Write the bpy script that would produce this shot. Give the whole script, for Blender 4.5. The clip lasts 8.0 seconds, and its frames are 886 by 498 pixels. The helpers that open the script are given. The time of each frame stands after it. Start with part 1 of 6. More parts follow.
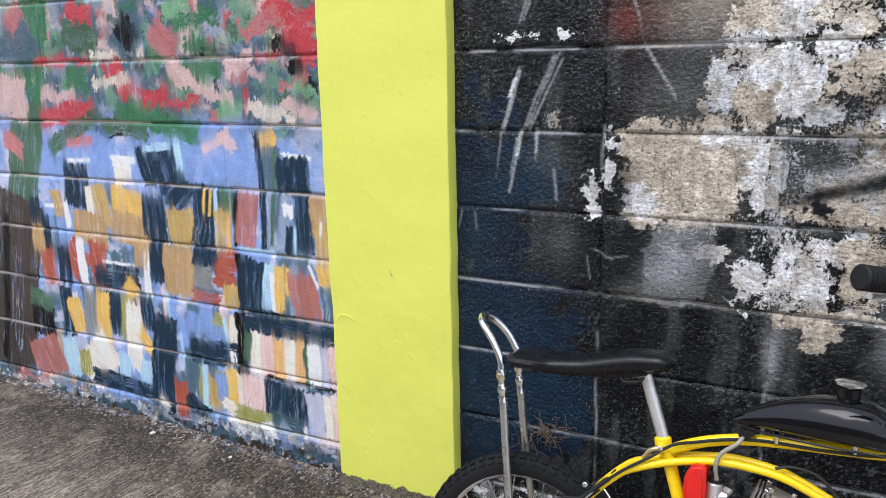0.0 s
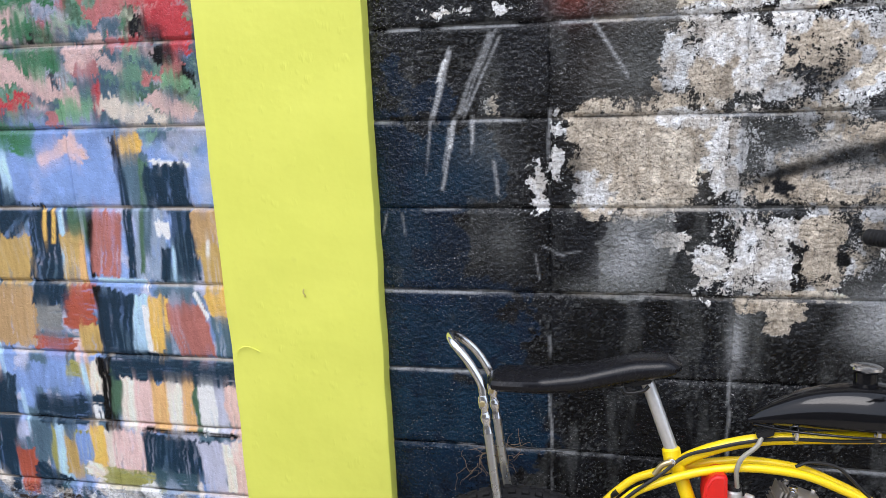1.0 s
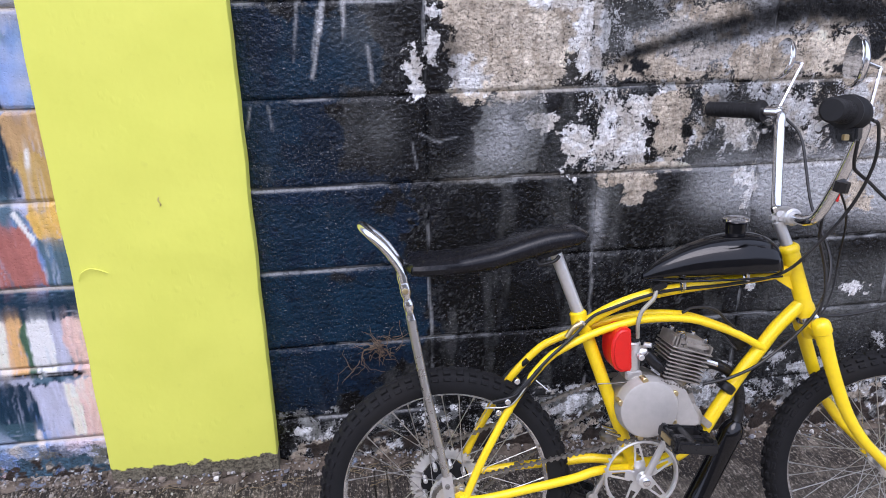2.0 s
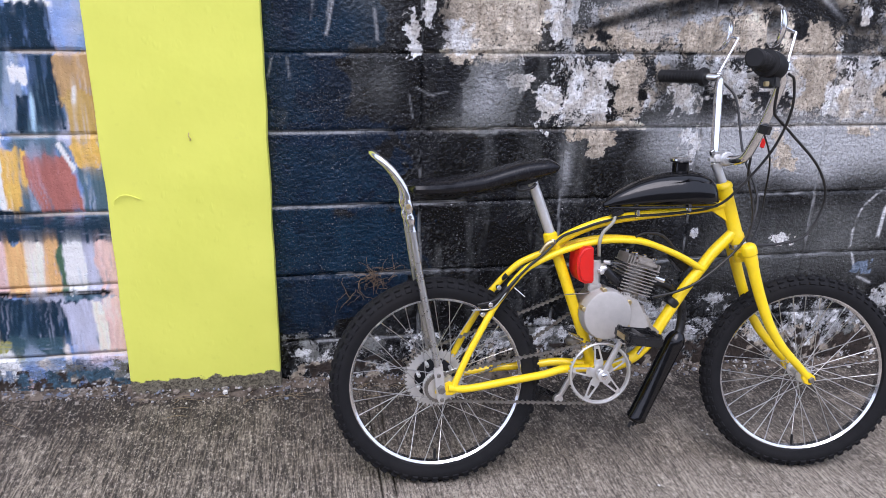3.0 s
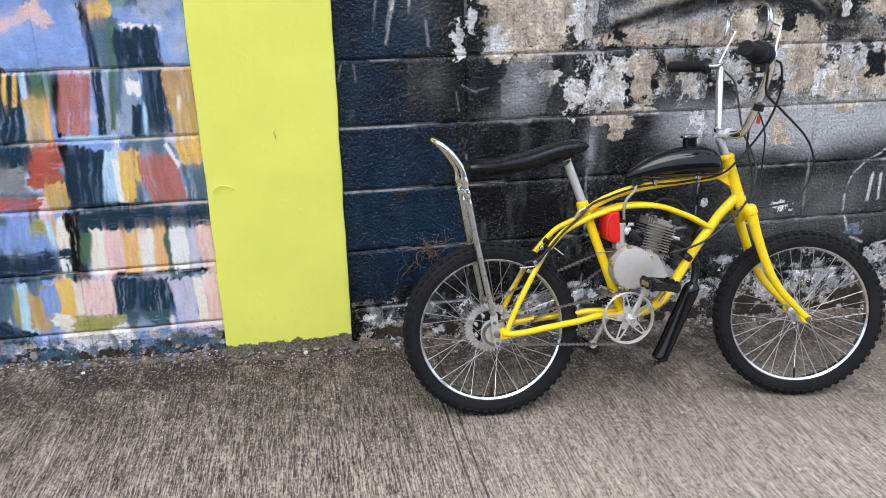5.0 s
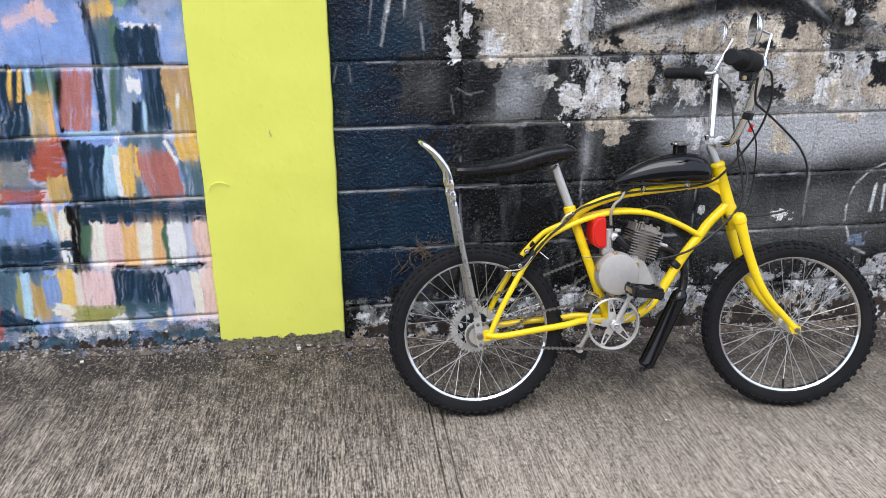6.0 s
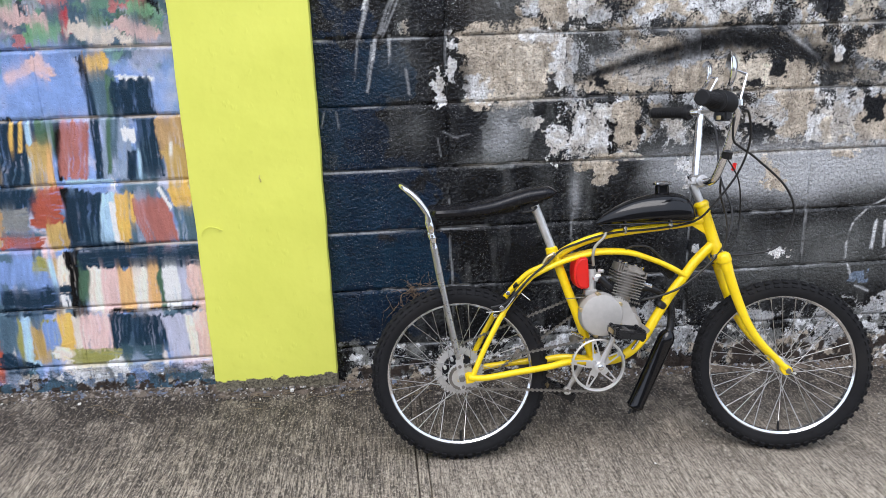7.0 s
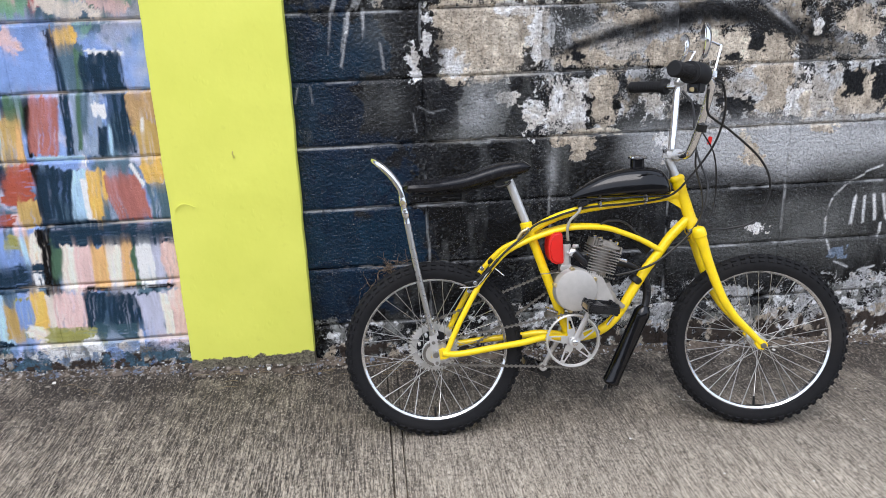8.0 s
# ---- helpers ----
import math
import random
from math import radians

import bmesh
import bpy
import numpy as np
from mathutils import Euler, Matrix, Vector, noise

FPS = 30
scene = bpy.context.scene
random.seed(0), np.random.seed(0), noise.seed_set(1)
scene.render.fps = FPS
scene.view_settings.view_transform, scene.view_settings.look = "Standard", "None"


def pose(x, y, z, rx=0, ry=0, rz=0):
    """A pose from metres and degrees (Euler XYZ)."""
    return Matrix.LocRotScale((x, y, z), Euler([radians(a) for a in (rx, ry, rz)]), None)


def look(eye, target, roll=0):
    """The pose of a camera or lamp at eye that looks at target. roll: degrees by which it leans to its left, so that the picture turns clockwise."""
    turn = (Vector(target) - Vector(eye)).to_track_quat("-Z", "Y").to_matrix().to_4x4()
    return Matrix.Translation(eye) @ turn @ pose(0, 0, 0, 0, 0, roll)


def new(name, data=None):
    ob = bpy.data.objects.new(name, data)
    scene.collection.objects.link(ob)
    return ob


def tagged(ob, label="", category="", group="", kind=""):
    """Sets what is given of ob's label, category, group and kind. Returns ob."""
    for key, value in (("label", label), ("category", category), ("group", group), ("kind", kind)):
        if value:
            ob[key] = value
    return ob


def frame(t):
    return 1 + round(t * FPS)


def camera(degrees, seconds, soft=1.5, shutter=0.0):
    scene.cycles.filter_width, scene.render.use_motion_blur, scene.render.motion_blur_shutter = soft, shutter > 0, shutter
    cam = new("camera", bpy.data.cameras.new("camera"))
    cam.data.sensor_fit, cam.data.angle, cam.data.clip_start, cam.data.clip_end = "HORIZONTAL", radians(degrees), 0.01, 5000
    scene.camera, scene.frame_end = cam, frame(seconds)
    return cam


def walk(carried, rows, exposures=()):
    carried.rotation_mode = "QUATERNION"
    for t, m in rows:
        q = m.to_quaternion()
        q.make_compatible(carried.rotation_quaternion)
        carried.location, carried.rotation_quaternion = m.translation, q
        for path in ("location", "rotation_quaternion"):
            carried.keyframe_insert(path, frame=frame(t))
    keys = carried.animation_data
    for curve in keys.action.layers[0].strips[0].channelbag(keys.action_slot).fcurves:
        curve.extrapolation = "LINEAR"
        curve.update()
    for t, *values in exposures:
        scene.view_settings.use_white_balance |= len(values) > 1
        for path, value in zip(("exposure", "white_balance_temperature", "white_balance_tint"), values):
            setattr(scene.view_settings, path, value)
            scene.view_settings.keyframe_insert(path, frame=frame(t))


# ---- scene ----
cam = camera(60.1, 8.0, soft=0.7)
PATH = [
    (0, (0.918, -1.849, 1.325), (0.025, -0.122, 0.857), -1.2),
    (0.5, (0.682, -1.81, 1.352), (-0.079, -0.017, 0.898), -2.0),
    (1, (0.535, -1.717, 1.304), (0.118, 0.175, 0.808), -2.4),
    (1.5, (0.384, -1.63, 1.269), (0.342, 0.27, 0.646), -2.2),
    (2, (0.218, -1.705, 1.248), (0.46, 0.144, 0.524), -0.9),
    (2.2, (0.151, -1.762, 1.211), (0.464, 0.087, 0.516), -0.9),
    (3.3, (0.082, -2.121, 1.165), (0.41, -0.274, 0.473), 2.4),
    (3.5, (0.072, -2.186, 1.176), (0.348, -0.328, 0.49), 1.8),
    (4, (0.04, -2.271, 1.207), (0.255, -0.387, 0.569), -0.2),
    (4.5, (-0.035, -2.316, 1.205), (0.241, -0.445, 0.556), -1.1),
    (5, (-0.082, -2.359, 1.204), (0.237, -0.508, 0.517), -1.0),
    (5.2, (-0.072, -2.378, 1.202), (0.246, -0.528, 0.511), -0.8),
    (6.3, (0.089, -2.404, 1.219), (0.282, -0.534, 0.536), -0.6),
    (6.5, (0.124, -2.414, 1.217), (0.288, -0.533, 0.558), -1.0),
    (7, (0.185, -2.422, 1.23), (0.339, -0.518, 0.636), -1.8),
    (7.5, (0.224, -2.43, 1.224), (0.392, -0.53, 0.622), -1.4),
    (8, (0.244, -2.418, 1.199), (0.409, -0.528, 0.566), -1.9),
]
walk(cam, [(t, look(eye, target, roll)) for t, eye, target, roll in PATH], exposures=((0.0, 0.56, 6350, 13), (1.5, 0.56, 6350, 14), (2.0, 0.58, 6000, 22), (3.5, 0.57, 6100, 19), (4.5, 0.55, 6300, 13), (8.0, 0.56, 6300, 13)))

# ---------------------------------------------------------------- world and light: bright overcast sky
world = bpy.data.worlds.new("overcast_sky")
scene.world = world
world.use_nodes = True
wn = world.node_tree
bg = wn.nodes["Background"]
sky = wn.nodes.new("ShaderNodeTexSky")
sky.sky_type = "NISHITA"
sky.sun_disc = False
sky.sun_elevation = radians(55)
sky.sun_rotation = radians(200)
sky.air_density, sky.dust_density, sky.ozone_density = 1.0, 6.0, 1.0
cloud = wn.nodes.new("ShaderNodeMix")
cloud.data_type = "RGBA"
cloud.inputs[0].default_value = 0.85
cloud.inputs[7].default_value = (6.05, 6.85, 8.1, 1)
wn.links.new(sky.outputs[0], cloud.inputs[6])
wn.links.new(cloud.outputs[2], bg.inputs[0])
bg.inputs[1].default_value = 0.15
sun_data = bpy.data.lights.new("sun", "SUN")
sun_data.energy, sun_data.angle, sun_data.color = 1.1, radians(35), (1.0, 0.98, 0.95)
sun = new("sun", sun_data)
sun.matrix_world = look((-0.6, -2.2, 4.0), (0, 0, 0))


# ---------------------------------------------------------------- helpers
def lin(r, g, b):
    """Linear colour from 0-255 sRGB."""
    return tuple(((c / 255 + 0.055) / 1.055) ** 2.4 if c > 10 else c / 255 / 12.92 for c in (r, g, b))


def part(name, bm, material, parent=None, label="", smooth=True):
    me = bpy.data.meshes.new(name)
    bm.to_mesh(me)
    bm.free()
    if smooth:
        me.shade_smooth()
        me.set_sharp_from_angle(angle=radians(38))
    if material:
        me.materials.append(material)
    ob = new(name, me)
    ob.parent = parent
    if label:
        tagged(ob, label)
    return ob


class Nodes:
    """Short forms for building a node material."""

    def __init__(self, name):
        self.mat = bpy.data.materials.new(name)
        self.mat.use_nodes = True
        self.t = self.mat.node_tree
        self.b = self.t.nodes["Principled BSDF"]

    def n(self, kind, **values):
        node = self.t.nodes.new(kind)
        for k, v in values.items():
            node.inputs[k.replace("_", " ")].default_value = v
        return node

    def link(self, a, b):
        self.t.links.new(a, b)

    def coords(self, which="Object", scale=(1, 1, 1), rot=(0, 0, 0)):
        tc = self.n("ShaderNodeTexCoord")
        mp = self.n("ShaderNodeMapping")
        mp.inputs["Scale"].default_value = scale
        mp.inputs["Rotation"].default_value = rot
        self.link(tc.outputs[which], mp.inputs[0])
        return mp.outputs[0]

    def world_coords(self, scale=(1, 1, 1), rot=(0, 0, 0)):
        g = self.n("ShaderNodeNewGeometry")
        mp = self.n("ShaderNodeMapping")
        mp.inputs["Scale"].default_value = scale
        mp.inputs["Rotation"].default_value = rot
        self.link(g.outputs["Position"], mp.inputs[0])
        return mp.outputs[0]

    def noise(self, vec, scale, detail=4, rough=0.6):
        node = self.n("ShaderNodeTexNoise", Scale=scale, Detail=detail, Roughness=rough)
        self.link(vec, node.inputs["Vector"])
        return node.outputs["Fac"]

    def ramp(self, fac, *stops):
        node = self.n("ShaderNodeValToRGB")
        e = node.color_ramp.elements
        while len(e) < len(stops):
            e.new(0.5)
        for el, (p, c) in zip(e, stops):
            el.position = p
            el.color = (*c, 1) if len(c) == 3 else c
        self.link(fac, node.inputs[0])
        return node.outputs[0]

    def grey(self, fac, lo, hi, a=0.0, b=1.0):
        if lo > hi:
            lo, hi, a, b = hi, lo, b, a
        return self.ramp(fac, (lo, (a, a, a)), (hi, (b, b, b)))

    def mix(self, fac, a, b, blend="MIX"):
        node = self.n("ShaderNodeMix")
        node.data_type = "RGBA"
        node.blend_type = blend
        for src, i in ((fac, 0), (a, 6), (b, 7)):
            if isinstance(src, (int, float)):
                node.inputs[i].default_value = src
            elif isinstance(src, tuple):
                node.inputs[i].default_value = (*src, 1)
            else:
                self.link(src, node.inputs[i])
        return node.outputs[2]

    def bump(self, height, strength=0.3, distance=0.002, base=None):
        node = self.n("ShaderNodeBump", Strength=strength, Distance=distance)
        self.link(height, node.inputs["Height"])
        if base:
            self.link(base, node.inputs["Normal"])
        self.link(node.outputs[0], self.b.inputs["Normal"])
        return node.outputs[0]

    def set(self, **values):
        for k, v in values.items():
            socket = self.b.inputs[k.replace("_", " ")]
            if isinstance(v, (int, float)):
                socket.default_value = v
            elif isinstance(v, tuple):
                socket.default_value = (*v, 1)
            else:
                self.link(v, socket)
        return self.mat


def worn(name, colour, roughness=0.4, metallic=0.0, dirt=(0.06, 0.05, 0.04), amount=0.25, scale=40, coat=0.0, bump=0.05, spec=0.5):
    """A painted or metal surface with grime at two scales."""
    m = Nodes(name)
    v = m.coords()
    big, fine = m.noise(v, scale * 0.25, 3), m.noise(v, scale, 5, 0.7)
    tone = m.mix(m.grey(fine, 0.35, 0.75, 0, 0.35), colour, tuple(c * 0.72 for c in colour))
    base = m.mix(m.grey(big, 0.52, 0.78, 0, amount), tone, dirt)
    r = m.grey(fine, 0.3, 0.8, max(roughness - 0.08, 0.02), min(roughness + 0.14, 1))
    m.bump(fine, bump, 0.001)
    m.set(Base_Color=base, Roughness=r, Metallic=metallic)
    m.b.inputs["Coat Weight"].default_value = coat
    m.b.inputs["Specular IOR Level"].default_value = spec
    m.b.inputs["Coat Roughness"].default_value = 0.12
    return m.mat


# ---------------------------------------------------------------- materials
def mural_material():
    m = Nodes("painted_block")
    at, low, chip = (m.n("ShaderNodeAttribute") for _ in range(3))
    at.attribute_name, low.attribute_name, chip.attribute_name = "paint", "under", "chip"
    v = m.world_coords()
    grain = m.noise(v, 85, 6, 0.72)
    fine = m.noise(v, 300, 4, 0.7)
    lumps = m.noise(v, 20, 4, 0.6)
    pebble = m.noise(v, 130, 5, 0.8)
    # torn edge of the paint: the stored field roughened by fine noise
    parts = [chip.outputs["Fac"]]
    for fac, k in ((m.noise(v, 45, 4, 0.7), 0.22), (pebble, 0.75), (fine, 0.40)):
        w = m.n("ShaderNodeMath")
        w.operation = "MULTIPLY_ADD"
        m.link(fac, w.inputs[0])
        w.inputs[1].default_value, w.inputs[2].default_value = k, -0.5 * k
        add = m.n("ShaderNodeMath")
        add.operation = "ADD"
        m.link(parts[-1], add.inputs[0])
        m.link(w.outputs[0], add.inputs[1])
        parts.append(add.outputs[0])
    off = m.n("ShaderNodeMapRange")
    m.link(parts[-1], off.inputs[0])
    off.inputs[1].default_value, off.inputs[2].default_value = -0.010, 0.030
    gone = off.outputs[0]
    # the black coat is rougher than the mural: the field is lower on the mural
    rough_coat = m.n("ShaderNodeMapRange")
    m.link(chip.outputs["Fac"], rough_coat.inputs[0])
    rough_coat.inputs[1].default_value, rough_coat.inputs[2].default_value = -0.295, -0.27
    rough_coat.inputs[3].default_value = 0.22
    gritty = rough_coat.outputs[0]
    coat = m.mix(m.mix(gritty, (0, 0, 0), m.grey(grain, 0.60, 0.38, 0, 0.30)), at.outputs["Color"], (0.35, 0.36, 0.38), "MULTIPLY")
    # relief shade put into the colour: pits of the coat darkened
    coat = m.mix(m.mix(gritty, (0, 0, 0), m.grey(pebble, 0.48, 0.38, 0, 0.55)), coat, (0.16, 0.16, 0.16), "MULTIPLY")
    # pale specks on the high grains, in drifts: lost paint and painted glints
    speck = m.noise(m.world_coords((1, 1, 1.6)), 150, 4, 0.75)
    drift = m.grey(m.noise(v, 7, 5, 0.7), 0.40, 0.62, 0.0, 1.0)
    specks = m.mix(m.grey(speck, 0.60, 0.66), (0, 0, 0), m.mix(gritty, (0, 0, 0), drift))
    coat = m.mix(specks, coat, (0.34, 0.345, 0.35))
    streaky = m.noise(m.world_coords((1, 1, 0.35)), 34, 6, 0.75)
    plaster = m.mix(m.grey(grain, 0.60, 0.40, 0, 0.45), low.outputs["Color"], (0.36, 0.34, 0.32), "MULTIPLY")
    plaster = m.mix(m.grey(streaky, 0.50, 0.62, 0, 0.55), plaster, (0.50, 0.45, 0.39), "MULTIPLY")
    plaster = m.mix(m.grey(streaky, 0.46, 0.38, 0, 0.60), plaster, (1.35, 1.36, 1.38), "MULTIPLY")
    plaster = m.mix(m.grey(pebble, 0.46, 0.38, 0, 0.85), plaster, (0.035, 0.034, 0.033))
    col = m.mix(gone, coat, plaster)
    pit = m.n("ShaderNodeTexVoronoi", Scale=150.0)
    m.link(v, pit.inputs["Vector"])
    hole = m.grey(pit.outputs["Distance"], 0.10, 0.34)
    one = m.bump(lumps, 0.45, 0.008)
    two = m.n("ShaderNodeBump", Strength=1.0, Distance=0.0075)
    m.link(m.mix(gritty, (0, 0, 0), m.noise(v, 95, 2, 0.55)), two.inputs["Height"])
    m.link(one, two.inputs["Normal"])
    three = m.n("ShaderNodeBump", Strength=0.5, Distance=0.0012)
    three.invert = True
    m.link(gone, three.inputs["Height"])
    m.link(two.outputs[0], three.inputs["Normal"])
    m.bump(hole, 0.5, 0.0016, three.outputs[0])
    rough = m.n("ShaderNodeMapRange")
    m.link(gone, rough.inputs[0])
    rough.inputs[3].default_value, rough.inputs[4].default_value = 0.22, 0.95
    m.set(Base_Color=col, Roughness=rough.outputs[0])
    m.b.inputs["Specular IOR Level"].default_value = 0.26
    return m.mat


def lime_material():
    m = Nodes("lime_yellow_paint")
    v = m.world_coords()
    big, mid, fine = m.noise(v, 3.5, 4), m.noise(v, 26, 5), m.noise(v, 140, 5, 0.7)
    base = m.mix(m.grey(big, 0.35, 0.7, 0, 0.5), lin(231, 233, 104), lin(219, 224, 92))
    base = m.mix(m.grey(mid, 0.62, 0.8, 0, 0.35), base, lin(205, 205, 88))
    low = m.n("ShaderNodeSeparateXYZ")
    m.link(v, low.inputs[0])
    foot = m.n("ShaderNodeMapRange")
    m.link(low.outputs[2], foot.inputs[0])
    foot.inputs[1].default_value, foot.inputs[2].default_value = 0.125, 0.035
    mud = m.grey(m.mix(0.6, mid, foot.outputs[0]), 0.575, 0.60)
    base = m.mix(mud, base, m.mix(m.grey(fine, 0.4, 0.6), lin(62, 56, 46), lin(136, 130, 112)))
    lump = m.n("ShaderNodeTexVoronoi", Scale=26.0)
    m.link(m.mix(0.025, v, m.n("ShaderNodeTexNoise", Scale=30.0).outputs["Color"]), lump.inputs["Vector"])
    blister = m.mix(m.grey(m.noise(v, 6, 3), 0.46, 0.60), (0, 0, 0), m.grey(lump.outputs["Distance"], 0.30, 0.04))
    zero = m.bump(blister, 0.22, 0.003)
    one = m.bump(m.noise(v, 13, 3, 0.5), 0.30, 0.008, zero)
    m.bump(fine, 0.10, 0.0012, one)
    return m.set(Base_Color=base, Roughness=m.grey(fine, 0.3, 0.8, 0.42, 0.6))


def concrete_material():
    m = Nodes("broomed_concrete")
    v = m.world_coords()
    broom = m.world_coords((1, 0.065, 1), (0, 0, radians(2)))
    lines = m.noise(broom, 210, 4, 0.75)
    wide = m.noise(m.world_coords((1, 0.04, 1), (0, 0, radians(2))), 45, 3, 0.6)
    stain = m.noise(v, 1.6, 5, 0.6)
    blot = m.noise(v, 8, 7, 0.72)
    spots = m.noise(v, 55, 5, 0.7)
    grit = m.noise(m.world_coords((1, 0.55, 1), (0, 0, radians(2))), 150, 5, 0.85)
    pale = m.mix(m.grey(lines, 0.38, 0.60), lin(128, 117, 103), lin(204, 191, 172))
    murk = m.mix(m.grey(lines, 0.44, 0.60), lin(48, 40, 33), lin(206, 191, 171))
    murk = m.mix(m.grey(spots, 0.54, 0.64, 0, 0.5), murk, lin(158, 149, 137))
    sep = m.n("ShaderNodeSeparateXYZ")
    m.link(v, sep.inputs[0])
    side = m.n("ShaderNodeMapRange")
    m.link(sep.outputs[0], side.inputs[0])
    side.inputs[1].default_value, side.inputs[2].default_value = 0.40, 0.10
    grime = m.mix(m.grey(blot, 0.36, 0.60, 0.55, 1.0), (0, 0, 0), side.outputs[0])
    base = m.mix(grime, pale, murk)
    base = m.mix(m.grey(wide, 0.45, 0.7, 0, 0.30), base, lin(88, 79, 70))
    base = m.mix(m.grey(stain, 0.50, 0.72, 0, 0.32), base, lin(92, 82, 72))
    # blotched dirt by the wall, with the shade under the bicycle painted in
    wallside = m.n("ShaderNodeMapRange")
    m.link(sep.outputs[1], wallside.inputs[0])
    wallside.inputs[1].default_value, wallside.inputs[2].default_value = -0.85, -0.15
    soil_shade = m.mix(wallside.outputs[0], (0, 0, 0), m.grey(blot, 0.34, 0.52, 0.45, 1.0))
    base = m.mix(soil_shade, base, m.mix(m.grey(lines, 0.44, 0.62), lin(24, 19, 15), lin(72, 61, 50)))
    base = m.mix(m.grey(grit, 0.54, 0.64, 0, 0.62), base, lin(222, 211, 194))
    base = m.mix(m.grey(grit, 0.48, 0.39, 0, 0.80), base, lin(40, 34, 29))
    one = m.bump(lines, 1.0, 0.005)
    m.bump(grit, 0.5, 0.002, one)
    return m.set(Base_Color=base, Roughness=0.88)


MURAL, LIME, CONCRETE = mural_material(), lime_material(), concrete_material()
YELLOW = worn("yellow_frame_paint", lin(250, 215, 8), 0.34, amount=0.06, coat=0.25, bump=0.02)
CHROME = worn("chrome", (0.80, 0.80, 0.81), 0.14, 1.0, (0.3, 0.27, 0.22), 0.25, 60)
STEEL = worn("dull_steel", (0.52, 0.51, 0.49), 0.30, 0.9, (0.22, 0.19, 0.16), 0.3, 60)
ALLOY = worn("brushed_alloy", (0.74, 0.73, 0.71), 0.36, 0.75, (0.25, 0.22, 0.19), 0.25, 70)
CASTING = worn("cast_aluminium", (0.42, 0.390, 0.350), 0.46, 0.65, (0.08, 0.065, 0.05), 0.5, 60)
COVER = worn("satin_silver_cover", lin(184, 180, 174), 0.5, 0.35, (0.3, 0.28, 0.25), 0.15, 50)
RUBBER = worn("tyre_rubber", (0.012, 0.012, 0.013), 0.8, 0.0, (0.045, 0.040, 0.036), 0.22, 30, bump=0.25, spec=0.18)
GRIP = worn("grip_rubber", (0.012, 0.012, 0.013), 0.6, 0.0, (0.04, 0.04, 0.04), 0.1, 60, spec=0.25)
VINYL = worn("black_vinyl", (0.008, 0.008, 0.010), 0.24, 0.0, (0.03, 0.03, 0.03), 0.10, 90, bump=0.12, spec=0.26)
GLOSS = worn("gloss_black_enamel", (0.004, 0.004, 0.005), 0.08, 0.0, (0.03, 0.03, 0.03), 0.05, 30, bump=0.01, spec=0.40)
SATIN = worn("satin_black_enamel", (0.012, 0.012, 0.013), 0.3, 0.0, (0.05, 0.05, 0.05), 0.12, 30, spec=0.4)
CABLE = worn("black_cable", (0.012, 0.012, 0.013), 0.45)
RED = worn("red_plastic", lin(214, 32, 22), 0.35, amount=0.08)
CHAIN = worn("dull_chain_steel", (0.24, 0.225, 0.20), 0.45, 0.8, (0.05, 0.04, 0.03), 0.5, 80)
BRASS = worn("brass_zinc", (0.6, 0.48, 0.26), 0.35, 0.9)
HOSE = worn("clear_grey_hose", lin(150, 146, 132), 0.35)
ROOT = worn("dry_root", lin(112, 95, 77), 0.9, bump=0.3)
STONE = worn("rubble_stone", lin(150, 142, 132), 0.92, 0, lin(80, 70, 60), 0.5, 60, bump=0.4)
STRAW = worn("dry_straw", lin(128, 112, 86), 0.9)
mm = Nodes("mirror_glass")
MIRROR = mm.set(Base_Color=(0.86, 0.86, 0.85), Metallic=1.0, Roughness=0.03)

# ---------------------------------------------------------------- the painted block wall
PITCH, COURSE, FOOT = 0.408, 0.2035, 0.138 - 0.2035
NX, NZ = 102, 51
COLS, ROWS_UP, FIRST = 12, 9, -6
xs = (FIRST * PITCH) + np.arange(COLS * NX + 1) * (PITCH / NX)
zs = FOOT + np.arange(ROWS_UP * NZ + 1) * (COURSE / NZ)
XX, ZZ = np.meshgrid(xs, zs)
rng = np.random.default_rng(7)
TABLE = rng.random((512, 512))


def vnoise(x, z, size, seed=0):
    """Smooth value noise in 0..1, with features of that size in metres."""
    u, w = x / size + 37.3 * (seed + 1) + 200, z / size + 91.7 * (seed + 1) + 200
    i, j = np.floor(u).astype(int), np.floor(w).astype(int)
    f, g = u - i, w - j
    f, g = f * f * (3 - 2 * f), g * g * (3 - 2 * g)
    a, b = TABLE[i % 512, j % 512], TABLE[(i + 1) % 512, j % 512]
    c, d = TABLE[i % 512, (j + 1) % 512], TABLE[(i + 1) % 512, (j + 1) % 512]
    return (a * (1 - f) + b * f) * (1 - g) + (c * (1 - f) + d * f) * g


def fbm(x, z, size, seed=0, octaves=4):
    total, weight = 0, 0
    for k in range(octaves):
        total = total + vnoise(x, z, size / 2 ** k, seed + 3 * k) * 0.6 ** k
        weight += 0.6 ** k
    return total / weight


def ease(v, lo, hi):
    t = np.clip((v - lo) / (hi - lo), 0, 1)
    return t * t * (3 - 2 * t)


